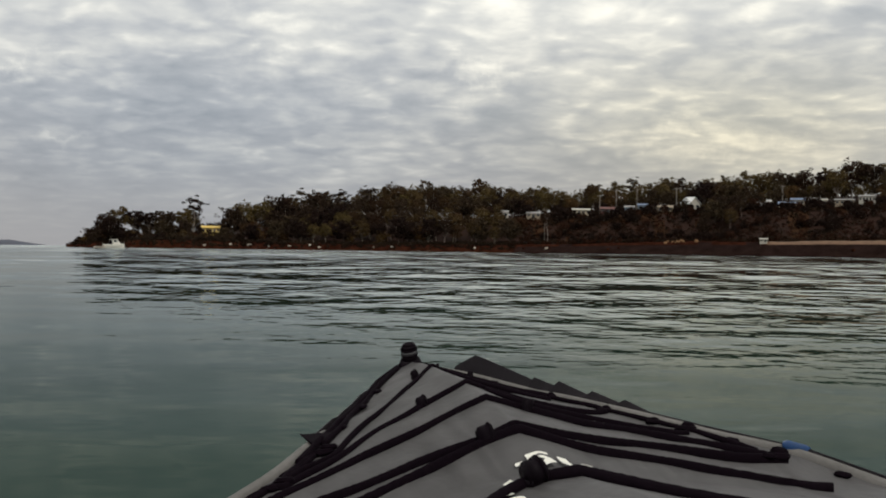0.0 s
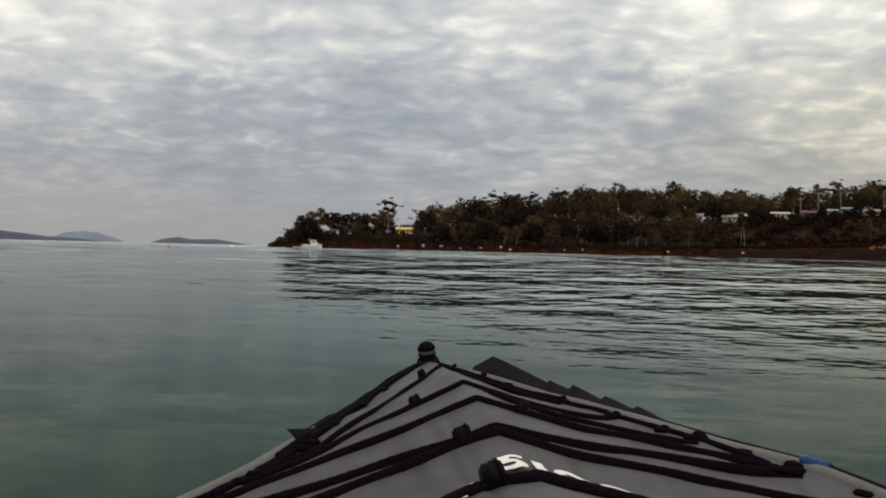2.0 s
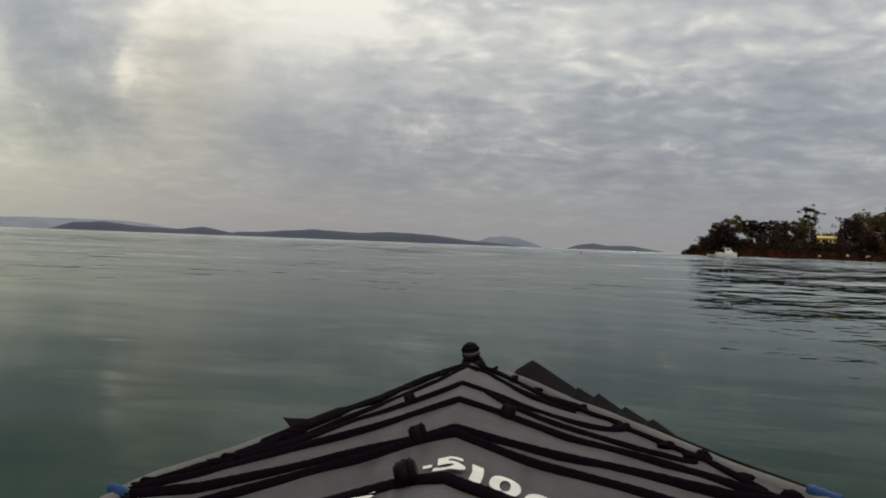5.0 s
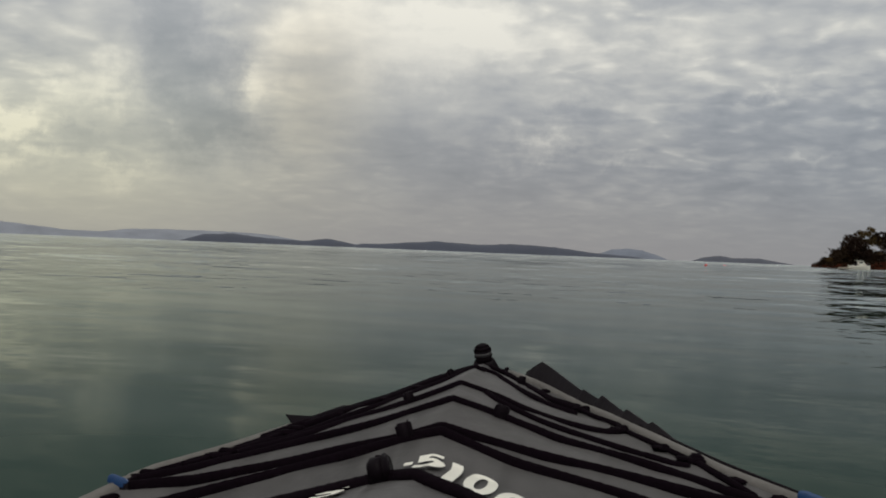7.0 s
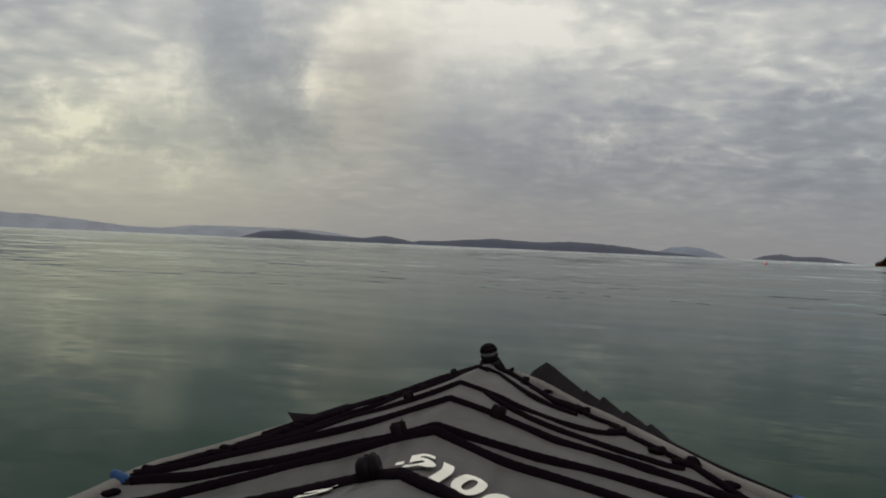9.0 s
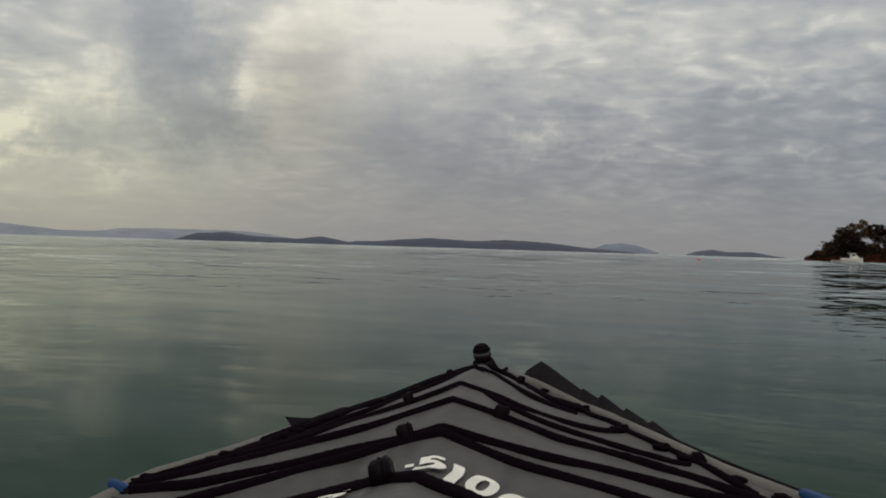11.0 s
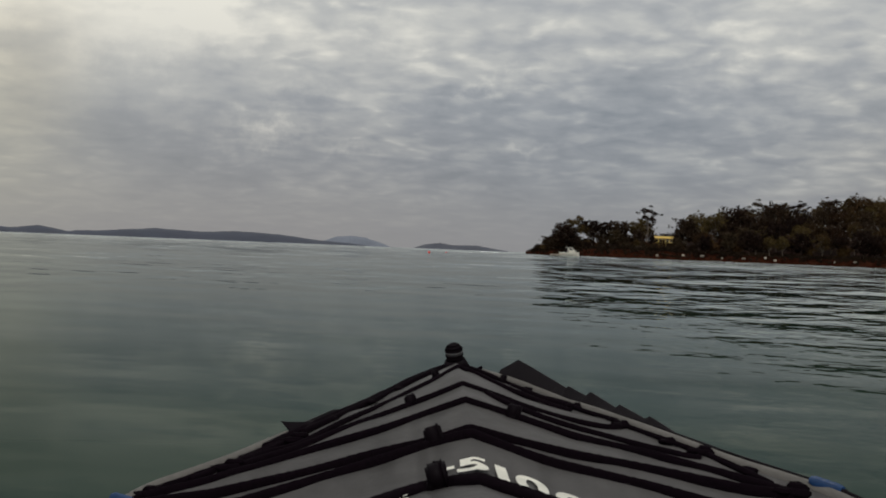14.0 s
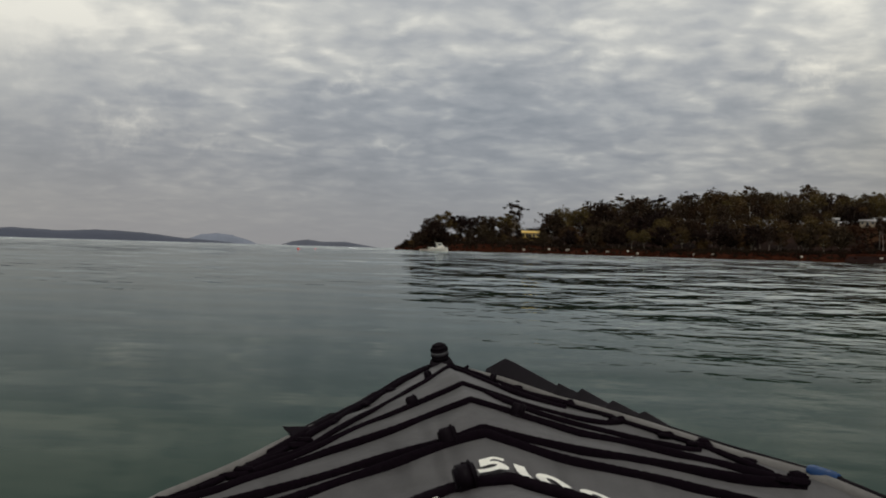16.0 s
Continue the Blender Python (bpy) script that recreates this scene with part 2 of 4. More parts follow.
long_waves = math_node(nt, "MULTIPLY", math_node(nt, "SUBTRACT", long_noise.outputs[0], 0.5), math_node(nt, "MULTIPLY", math_node(nt, "POWER", run, 1.6), math_node(nt, "MULTIPLY", math_node(nt, "POWER", math_node(nt, "MULTIPLY", run, reach_in, clamp=True), 1.8), 0.0058)))
squalls = ramp(nt, wave_noise(0.07, 1.7, -10, 3.0), ((0.36, (0.45,) * 3), (0.62, (1.15,) * 3)))
# of the steeper chop under the headland it is the near faces that show
near_faces = math_node(nt, "MULTIPLY", math_node(nt, "MULTIPLY", dist.outputs["Value"], 0.0065), math_node(nt, "MULTIPLY", math_node(nt, "MULTIPLY", math_node(nt, "ADD", flat.outputs[0], 0.36), 3.0, clamp=True), math_node(nt, "SUBTRACT", 1.0, lee)))
height = math_node(nt, "ADD", near_faces, height)
height = math_node(nt, "ADD", math_node(nt, "MULTIPLY", height, stirred), math_node(nt, "MULTIPLY", math_node(nt, "MULTIPLY", long_waves, squalls), stirred))
wbump = node(nt, "ShaderNodeBump", Strength=1.0, Distance=1.0)
wl.new(height, wbump.inputs["Height"])
body = node(nt, "ShaderNodeBsdfDiffuse")
skin = node(nt, "ShaderNodeBsdfGlossy", Roughness=0.008, Color=(0.735, 0.77, 0.75, 1))
wl.new(ramp(nt, wave_noise(0.25, 1.5, 20, 5.0), ((0.3, (0.015, 0.033, 0.0245)), (0.7, (0.022, 0.043, 0.032)))), body.inputs["Color"])
facing = node(nt, "ShaderNodeFresnel", IOR=1.333)
# the breeze roughens the open water away from the calm round the boat
breeze = math_node(nt, "MULTIPLY", dist.outputs["Value"], 1 / 600, clamp=True)
breeze = math_node(nt, "MULTIPLY", breeze, math_node(nt, "SUBTRACT", 1.0, math_node(nt, "MULTIPLY", lee, 0.9)))
wl.new(ramp(nt, breeze, ((0.0, (0.008,) * 3), (0.04, (0.02,) * 3), (0.2, (0.07,) * 3), (0.6, (0.085,) * 3), (0.75, (0.09,) * 3), (1.0, (0.10,) * 3))), skin.inputs["Roughness"])
for n in (body, skin):
    wl.new(wbump.outputs[0], n.inputs["Normal"])
both = wn.new("ShaderNodeMixShader")
wl.new(ramp(nt, facing.outputs[0], ((0.0, (0.0,) * 3), (0.2, (0.03,) * 3), (0.32, (0.07,) * 3), (0.5, (0.24,) * 3), (0.7, (0.56,) * 3), (1.0, (1.0,) * 3))), both.inputs[0])
wl.new(body.outputs[0], both.inputs[1])
wl.new(skin.outputs[0], both.inputs[2])
wl.new(both.outputs[0], wn["Material Output"].inputs["Surface"])

deck_mat = surface("grey_coated_fabric", (0.076, 0.072, 0.071), 0.6, 0.25, 6.0, 0.5, 0.010, gloss=0.35)
nt = deck_mat.node_tree
fold_at = node(nt, "ShaderNodeMapping")
fold_at.inputs["Scale"].default_value = (9.0, 3.0, 1.0)
fold_at.inputs["Rotation"].default_value = (0, 0, radians(24))
nt.links.new(nt.nodes.new("ShaderNodeTexCoord").outputs["Object"], fold_at.inputs[0])
folds = node(nt, "ShaderNodeTexNoise", Scale=1.0, Detail=1.5, Distortion=0.5)
nt.links.new(fold_at.outputs[0], folds.inputs["Vector"])
crease = math_node(nt, "SINE", math_node(nt, "MULTIPLY", folds.outputs[0], 11.0))
crease_bump = node(nt, "ShaderNodeBump", Strength=1.0, Distance=0.006)
nt.links.new(crease, crease_bump.inputs["Height"])
first_bump = next(n for n in nt.nodes if n.bl_idname == "ShaderNodeBump" and n != crease_bump)
nt.links.new(crease_bump.outputs[0], first_bump.inputs["Normal"])
hull_mat = surface("dark_rubber_hull", (0.02, 0.02, 0.023), 0.5, 0.3, 9.0, 0.2, 0.004, gloss=0.3)
cord_mat = surface("black_shock_cord", (0.005, 0.0026, 0.0046), 0.8, 0.4, 260.0, 0.5, 0.001, gloss=0.04)
plastic_mat = surface("black_plastic", (0.0062, 0.0038, 0.0058), 0.5, 0.3, 60.0, 0.1, 0.001, gloss=0.06)
flap_mat = surface("dark_rubber_edging", (0.011, 0.008, 0.0105), 0.6, 0.3, 30.0, 0.3, 0.002, gloss=0.25)
trim_mat = surface("grey_trim", (0.13, 0.122, 0.112), 0.75, 0.25, 20.0, 0.3, 0.003)
cap_band_mat = surface("worn_grey_plastic", (0.075, 0.072, 0.075), 0.5, 0.4, 50.0, 0.2, 0.001)
blue_mat = surface("blue_plastic", (0.008, 0.045, 0.14), 0.4, 0.2, 40.0, 0.1, 0.001)
letter_mat = surface("white_lettering", (0.78, 0.76, 0.67), 0.6, 0.06, 60.0, 0.1, 0.001)
leaf_mats = [surface("gum_leaves_" + n, c, 0.85, 0.5, 0.35, 0.0, 0.01, per_object=0.55, gloss=0.1) for n, c in (
    ("olive", (0.056, 0.034, 0.0135)), ("dark", (0.027, 0.0158, 0.0092)), ("rust", (0.056, 0.027, 0.0115)), ("grey", (0.044, 0.028, 0.0155)))]
bark_mat = surface("gum_bark", (0.20, 0.16, 0.125), 0.85, 0.4, 1.2, 0.5, 0.03, per_object=0.3)
shrub_mat = surface("dark_scrub", (0.019, 0.0115, 0.006), 0.9, 0.6, 0.12, 0.0, 0.01, gloss=0.1)
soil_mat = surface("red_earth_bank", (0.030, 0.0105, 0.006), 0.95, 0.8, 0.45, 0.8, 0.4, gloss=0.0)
# dark band for the lowest part of the right-hand bank
low_bank_mat = surface("dark_wet_rock", (0.018, 0.0105, 0.009), 0.95, 0.5, 0.35, 0.9, 0.4, gloss=0.0)
sand_mat = surface("pale_shingle", (0.15, 0.085, 0.048), 0.9, 0.3, 0.6, 0.5, 0.1)
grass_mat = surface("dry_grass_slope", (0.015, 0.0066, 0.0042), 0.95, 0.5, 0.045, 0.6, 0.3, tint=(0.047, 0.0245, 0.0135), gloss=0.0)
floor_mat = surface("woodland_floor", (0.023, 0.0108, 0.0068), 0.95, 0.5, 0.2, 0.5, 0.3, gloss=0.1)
# blue-grey haze of distance put into the base colours, paler with each step away
hazed_island_mats = [surface("wooded_island_" + n, c, 0.95, 0.18, 0.012, 0.0, 1.0) for n, c in (
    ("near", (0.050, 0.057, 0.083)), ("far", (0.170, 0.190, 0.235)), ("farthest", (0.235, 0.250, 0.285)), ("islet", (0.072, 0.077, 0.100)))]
glass_mat, _, _, gb = mat("window_glass")
gb.inputs["Base Color"].default_value = (0.02, 0.025, 0.03, 1)
gb.inputs["Roughness"].default_value = 0.12
paint = {n: surface("painted_" + n, c, 0.7, 0.12, 0.9, 0.1, 0.01) for n, c in (
    ("cream", (0.46, 0.38, 0.25)), ("yellow", (0.80, 0.55, 0.13)), ("white", (0.46, 0.43, 0.36)), ("bright", (0.78, 0.78, 0.75)), ("blue", (0.22, 0.30, 0.38)), ("grey", (0.28, 0.28, 0.30)),
    ("brick", (0.075, 0.020, 0.014)), ("iron", (0.29, 0.275, 0.26)), ("blueiron", (0.15, 0.19, 0.27)), ("rust", (0.13, 0.05, 0.04)), ("tan", (0.28, 0.22, 0.15)))}
boat_mat = surface("white_gelcoat", (0.78, 0.75, 0.66), 0.3, 0.08, 1.2, 0.05, 0.01)
dinghy_mat = surface("weathered_white_paint", (0.50, 0.44, 0.36), 0.6, 0.2, 1.5, 0.1, 0.01)
buoy_mat = surface("pink_red_float", (0.75, 0.10, 0.09), 0.5, 0.15, 3.0, 0.1, 0.01)
pole_mat = surface("weathered_pole", (0.20, 0.17, 0.14), 0.85, 0.3, 1.0, 0.3, 0.02)

# ---------------------------------------------------------------- mesh helpers


def mesh_object(name, verts, faces, material, parent=None, smooth=False):
    me = bpy.data.meshes.new(name)
    me.from_pydata([tuple(v) for v in verts], [], faces)
    for m in material if isinstance(material, (list, tuple)) else (material,):
        me.materials.append(m)
    me.polygons.foreach_set("use_smooth", [smooth] * len(me.polygons))
    me.update()
    ob = new(name, me)
    if parent:
        ob.parent = parent
    return ob


def part(name, bm, material, parent, label="", smooth=True):
    me = bpy.data.meshes.new(name)
    bm.normal_update()
    bm.to_mesh(me)
    bm.free()
    me.materials.append(material)
    me.polygons.foreach_set("use_smooth", [smooth] * len(me.polygons))
    ob = new(name, me)
    ob.parent = parent
    return tagged(ob, label)


def box(bm, mid, size, turn=0.0, bevel=0.0):
    m = Matrix.Translation(mid) @ Matrix.Rotation(turn, 4, "Z") @ Matrix.Diagonal((*size, 1))
    made = bmesh.ops.create_cube(bm, size=1, matrix=m)
    if bevel:
        edges = list({ed for v in made["verts"] for ed in v.link_edges})
        bmesh.ops.bevel(bm, geom=edges, offset=bevel, segments=2, affect="EDGES")
    return bm


def tube_data(points, radii, sides=6):
    """A tube along points, as verts and faces."""
    verts, faces = [], []
    pts = [Vector(p) for p in points]
    for i, p in enumerate(pts):
        along = (pts[min(i + 1, len(pts) - 1)] - pts[max(i - 1, 0)]).normalized()
        side = along.cross(Vector((0, 0, 1)))
        side = side.normalized() if side.length > 1e-3 else Vector((1, 0, 0))
        up_ = side.cross(along)
        for k in range(sides):
            an = 2 * math.pi * k / sides
            verts.append(p + (side * math.cos(an) + up_ * math.sin(an)) * radii[i])
    for i in range(len(pts) - 1):
        for k in range(sides):
            faces.append((i * sides + k, i * sides + (k + 1) % sides, (i + 1) * sides + (k + 1) % sides, (i + 1) * sides + k))
    faces.append(tuple(range(sides))[::-1])
    faces.append(tuple(len(verts) - sides + k for k in range(sides)))
    return verts, faces


def curve_points(points, steps=8):
    """Catmull-Rom through the points."""
    p = [Vector(q) for q in points]
    p = [2 * p[0] - p[1]] + p + [2 * p[-1] - p[-2]]
    out = []
    for i in range(1, len(p) - 2):
        for s in range(steps):
            t = s / steps
            out.append(0.5 * (2 * p[i] + (p[i + 1] - p[i - 1]) * t + (2 * p[i - 1] - 5 * p[i] + 4 * p[i + 1] - p[i + 2]) * t * t
                              + (3 * p[i] - p[i - 1] - 3 * p[i + 1] + p[i + 2]) * t ** 3))
    return out + [p[-2]]


def place(az, dist, z=0.0):
    return Vector((-math.sin(radians(az)) * dist, math.cos(radians(az)) * dist, z))


def step(x, a, b):
    t = min(1, max(0, (x - a) / (b - a)))
    return t * t * (3 - 2 * t)


# ---------------------------------------------------------------- the sea
rings = [0.0] + list(np.geomspace(0.35, 60, 150)) + list(np.geomspace(64, 4900, 50))
SECT = 300
verts, faces = [(0, 0, 0)], []
for r in rings[1:]:
    calm = 1 - step(r, 15, 60)
    for k in range(SECT):
        an = 2 * math.pi * k / SECT
        x, y = r * math.cos(an), r * math.sin(an)
        z = 0.005 * calm * (noise.noise((x * 0.5, y * 1.1, 0)) + 0.5 * noise.noise((x * 1.3, y * 2.6, 5))) if calm else 0
        verts.append((x, y, z))
for k in range(SECT):
    faces.append((0, 1 + k, 1 + (k + 1) % SECT))
for i in range(len(rings) - 2):
    for k in range(SECT):
        b, c = 1 + i * SECT, 1 + (i + 1) * SECT
        faces.append((b + k, c + k, c + (k + 1) % SECT, b + (k + 1) % SECT))
sea = mesh_object("water", verts, faces, water_mat, smooth=True)
tagged(sea, "calm grey-green sea with small ripples", "sea", kind="structure")

# ---------------------------------------------------------------- the headland
SHORE_AZ = (-75, -40, -28, -20, -12, -4, 4, 10, 14, 17, 18.3)
SHORE_R = (300, 330, 352, 372, 386, 394, 392, 386, 380, 378, 384)
BANK = (5.6, 5.6, 5.5, 5.3, 4.6, 2.9, 2.2, 2.4, 2.8, 1.8, 0.2)
PLATEAU = (20, 19.2, 18.0, 16.8, 16.6, 13.6, 9.0, 6.5, 5.2, 3.6, 0.5)
RIDGE = (34, 32, 29, 25, 21, 17, 13, 9, 6, 3.6, 0.5)


def shore(az):
    return float(np.interp(az, SHORE_AZ, SHORE_R)) + 3 * noise.noise((az * 0.35, 0, 2)) + 1.2 * noise.noise((az * 1.7, 3, 2))


def ground_z(az, back_by):
    """Height of the ground at that many metres behind the waterline."""
    bank, flat, ridge = (float(np.interp(az, SHORE_AZ, v)) for v in (BANK, PLATEAU, RIDGE))
    z = -0.6 + (bank + 0.6) * step(back_by, -1.5, 7)
    z += (flat - bank) * step(back_by, 9, 55) + (ridge - flat) * step(back_by, 50, 125)
    rough = step(back_by, 2, 12)
    p = place(az, 380 + back_by)
    return z + (0.6 * noise.noise(p * 0.06) + 0.35 * noise.noise(p * 0.3)) * rough


azs = list(np.arange(-75, -26, 1.2)) + list(np.arange(-26, 18.31, 0.16))
backs = [-4, -1.5, 0, 1, 2, 3.2, 4.5, 6, 7.5, 9.5, 12, 15, 19, 24, 30, 37, 45, 54, 64, 76, 90, 106, 125, 150, 190, 260]
verts, faces, kinds = [], [], []
for az in azs:
    s = shore(az)
    for b in backs:
        verts.append(place(az, s + b, ground_z(az, b)))
nb = len(backs)
for i in range(len(azs) - 1):
    for j in range(nb - 1):
        faces.append((i * nb + j, i * nb + j + 1, (i + 1) * nb + j + 1, (i + 1) * nb + j))
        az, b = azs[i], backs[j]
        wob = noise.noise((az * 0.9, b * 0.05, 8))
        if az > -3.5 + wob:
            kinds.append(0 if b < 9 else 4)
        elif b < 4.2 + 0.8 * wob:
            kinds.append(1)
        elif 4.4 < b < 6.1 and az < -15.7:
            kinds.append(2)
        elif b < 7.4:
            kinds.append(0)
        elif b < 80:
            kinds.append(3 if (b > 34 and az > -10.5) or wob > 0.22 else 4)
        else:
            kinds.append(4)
land = mesh_object("ground", verts, faces, (soil_mat, low_bank_mat, sand_mat, grass_mat, floor_mat), smooth=True)
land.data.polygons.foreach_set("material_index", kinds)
tagged(land, "wooded headland with a red earth bank along the water", "headland", kind="structure")

# ---------------------------------------------------------------- islands far off


def island(name, label, material, dist, spans, deep):
    """spans: azimuth and height in metres along the crest."""
    spans = sorted(spans)
    az = [s[0] for s in spans]
    hs = [s[1] for s in spans]
    verts, faces = [], []
    n, rows_ = 160, 9
    for i in range(n + 1):
        a = az[0] + (az[-1] - az[0]) * i / n
        h = float(np.interp(a, az, hs))
        h *= 1 + 0.06 * noise.noise((a * 0.9, dist, 1)) + 0.05 * noise.noise((a * 5, dist, 1))
        for j in range(rows_):
            u = j / (rows_ - 1)
            rise = math.sin(math.pi * u) ** 0.6 if 0 < j < rows_ - 1 else 0
            verts.append(place(a, dist + (u - 0.5) * deep, -1 + (h + 1) * rise * (1 + 0.05 * noise.noise((a * 9, u * 6, dist)))))
    for i in range(n):
        for j in range(rows_ - 1):
            faces.append((i * rows_ + j, i * rows_ + j + 1, (i + 1) * rows_ + j + 1, (i + 1) * rows_ + j))
    return tagged(mesh_object(name, verts, faces, material, smooth=True), label, "island", kind="structure")


island("backdrop_long_island", "long low wooded island across the water", hazed_island_mats[0], 3000,
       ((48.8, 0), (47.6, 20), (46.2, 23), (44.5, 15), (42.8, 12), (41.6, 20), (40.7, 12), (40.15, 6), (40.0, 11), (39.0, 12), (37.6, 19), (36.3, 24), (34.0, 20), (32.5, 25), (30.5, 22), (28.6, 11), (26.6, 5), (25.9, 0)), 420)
island("backdrop_islet", "small low wooded island across the water", hazed_island_mats[3], 2600, ((23.75, 0), (23.2, 9), (22.4, 14), (21.8, 10), (20.6, 11), (19.8, 6), (18.9, 0)), 200)
island("backdrop_round_hill", "hazy rounded island far behind", hazed_island_mats[1], 3900, ((28.6, 0), (27.6, 28), (26.8, 33), (26.1, 28), (25.4, 14), (24.85, 0)), 500)
island("backdrop_far_shore", "pale hazy hills along the far shore", hazed_island_mats[2], 4500,
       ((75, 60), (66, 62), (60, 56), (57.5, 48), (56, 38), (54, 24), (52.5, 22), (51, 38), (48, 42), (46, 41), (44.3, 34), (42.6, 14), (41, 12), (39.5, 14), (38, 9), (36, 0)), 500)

# ---------------------------------------------------------------- the kayak
STATION = (-2.25, -1.9, -1.2, -0.3, 0.4, 0.9, 1.2, 1.4, 1.6, 1.85, 2.1, 2.22, 2.28)
HALF = (0.02, 0.15, 0.32, 0.39, 0.392, 0.382, 0.350, 0.290, 0.243, 0.178, 0.098, 0.048, 0.012)
CREST = (-0.22, -0.20, -0.17, -0.17, -0.18, -0.188, -0.19, -0.19, -0.19, -0.194, -0.206, -0.215, -0.222)
MID = 0.027

kayak = new("kayak")
kayak.matrix_world = pose(0, 0, EYE_HEIGHT, PITCH, HEEL, HEADING)
tagged(kayak, "grey inflatable kayak with black deck cords, afloat", "kayak")


def half_width(y):
    soft = 0.28 * min(1, max(0, (0.8 - y) / 0.4))
    return float(np.mean(np.interp([y + soft * k / 3 for k in range(-3, 4)], STATION, HALF)))


def rim(y, side):
    w = half_width(y)
    return MID + 0.020 * min(1, w / 0.2) + side * w


def rim_z(y):
    return -0.25 + 0.02 * max(0, (y - 1.9) / 0.38)


def deck_z(x, y):
    crest = float(np.interp(y, STATION, CREST))
    dx = x - MID
    reach = rim(y, 1) - MID if dx > 0 else MID - rim(y, -1)
    u = min(1, abs(dx) / max(reach, 1e-4))
    k = 0.10
    g = 1 - (math.sqrt(u * u + k * k) - k) / (math.sqrt(1 + k * k) - k)
    # the slack fabric sinks on both sides of the ridge tube
    sag = (0.014 if dx > 0 else 0.010) * min(1, reach / 0.25) * min(1, max(0, (1 - u) * 4)) * (u / 0.35) * math.exp(1 - u / 0.35)
    return rim_z(y) + (crest - rim_z(y)) * g - sag


def deck_wrinkle(x, y):
    """Slack in the deck fabric between cords and rim."""
    s = abs(x - MID) / max(half_width(y), 0.02)
    fade = min(1, half_width(y) / 0.15)
    return fade * (0.0030 * noise.noise((x * 14, y * 9, 1)) + 0.006 * math.sin(26 * y + 30 * abs(x)) * step(s, 0.1, 0.6) * noise.noise((x * 5, y * 3, 4)))


ys = list(np.linspace(-2.25, 0.7, 26)) + list(np.linspace(0.73, 2.28, 90))
across = 33
verts, faces = [], []
for y in ys:
    for k in range(across):
        s = -1 + 2 * k / (across - 1)
        s = math.copysign(abs(s) ** 1.25, s)
        x = MID + (rim(y, 1) - MID) * s if s > 0 else MID + (MID - rim(y, -1)) * s
        inner = 1 if 0 < k < across - 1 else 0
        verts.append((x, y, deck_z(x, y) + inner * deck_wrinkle(x, y)))
for i in range(len(ys) - 1):
    for k in range(across - 1):
        faces.append((i * across + k, i * across + k + 1, (i + 1) * across + k + 1, (i + 1) * across + k))
mesh_object("deck", verts, faces, deck_mat, kayak, smooth=True)

# hull sides: a rounded tube from the rim down to below the waterline
verts, faces = [], []
arc = [(0.0, 0.0), (0.008, -0.012), (0.014, -0.05), (0.018, -0.10), (0.015, -0.16), (0.004, -0.22), (-0.03, -0.27), (-0.10, -0.30)]
girth = len(arc) * 2
for y in ys:
    shut = min(1, half_width(y) / 0.12)
    for side in (-1, 1):
        for ox, oz in arc if side < 0 else arc[::-1]:
            x = rim(y, side) + side * max(ox, -half_width(y) * 0.8 / max(shut, 0.2)) * shut
            verts.append((x, y, rim_z(y) - 0.001 + oz))
for i in range(len(ys) - 1):
    for k in range(girth - 1):
        faces.append((i * girth + k, (i + 1) * girth + k, (i + 1) * girth + k + 1, i * girth + k + 1))
faces.append(tuple(range(girth)))
faces.append(tuple((len(ys) - 1) * girth + k for k in range(girth))[::-1])
tagged(mesh_object("hull", verts, faces, hull_mat, kayak, smooth=True), "dark rubber hull tubes")

# welded grey rim along each side
for side in (-1, 1):
    pts = [(rim(y, side) + side * 0.004, y, rim_z(y) - 0.002) for y in np.linspace(-2.2, 2.24 if side > 0 else 1.66, 80)]
    v, f = tube_data(pts, [0.0095 + 0.0018 * noise.noise((q[1] * 7, side, 0)) for q in pts], 8)
    tagged(mesh_object("rim_seam", v, f, trim_mat, kayak, smooth=True), "pale grey welded seam")
# thin black piping outside the starboard seam
pts = [(rim(y, 1) + 0.013, y, rim_z(y) + 0.004) for y in np.linspace(0.6, 1.72, 30)]
v, f = tube_data(pts, [0.0032] * len(pts), 6)
mesh_object("edge_piping", v, f, plastic_mat, kayak, smooth=True)


def cord(points, r=0.0050, lift=0.0, name="deck_cord", material=None):
    """A deck cord laid over the fabric through these points, side by length."""
    r *= 1.15
    pts = [(p.x, p.y, deck_z(p.x, p.y) + lift + r * 0.3) for p in curve_points([(x, y, 0) for x, y in points], 7)]
    v, f = tube_data(pts, [r * (1 + 0.05 * math.sin(9 * i)) for i in range(len(pts))], 10)
    return mesh_object(name, v, f, material or cord_mat, kayak, smooth=True)


# lines bunched along the port rim, from the bow aft
cord([(rim(y, -1) + q, y) for y, q in ((2.245, 0.008), (2.19, 0.006), (2.10, 0.002), (1.99, 0.003), (1.90, 0.000), (1.81, 0.004), (1.72, 0.001), (1.65, 0.006), (1.58, 0.009), (1.50, 0.012), (1.43, 0.016))], 0.0048, 0.002)
cord([(rim(y, -1) + q, y) for y, q in ((2.22, 0.016), (2.12, 0.014), (2.00, 0.012), (1.88, 0.014), (1.77, 0.012), (1.69, 0.018), (1.62, 0.020), (1.54, 0.022))], 0.0044, 0.001)
cord([(0.040, 2.00), (0.016, 1.965), (-0.014, 1.90), (-0.046, 1.835), (-0.076, 1.755), (-0.103, 1.690), (-0.125, 1.640), (-0.146, 1.572), (-0.165, 1.485), (-0.180, 1.420), (-0.212, 1.375), (-0.232, 1.33)], 0.0042)
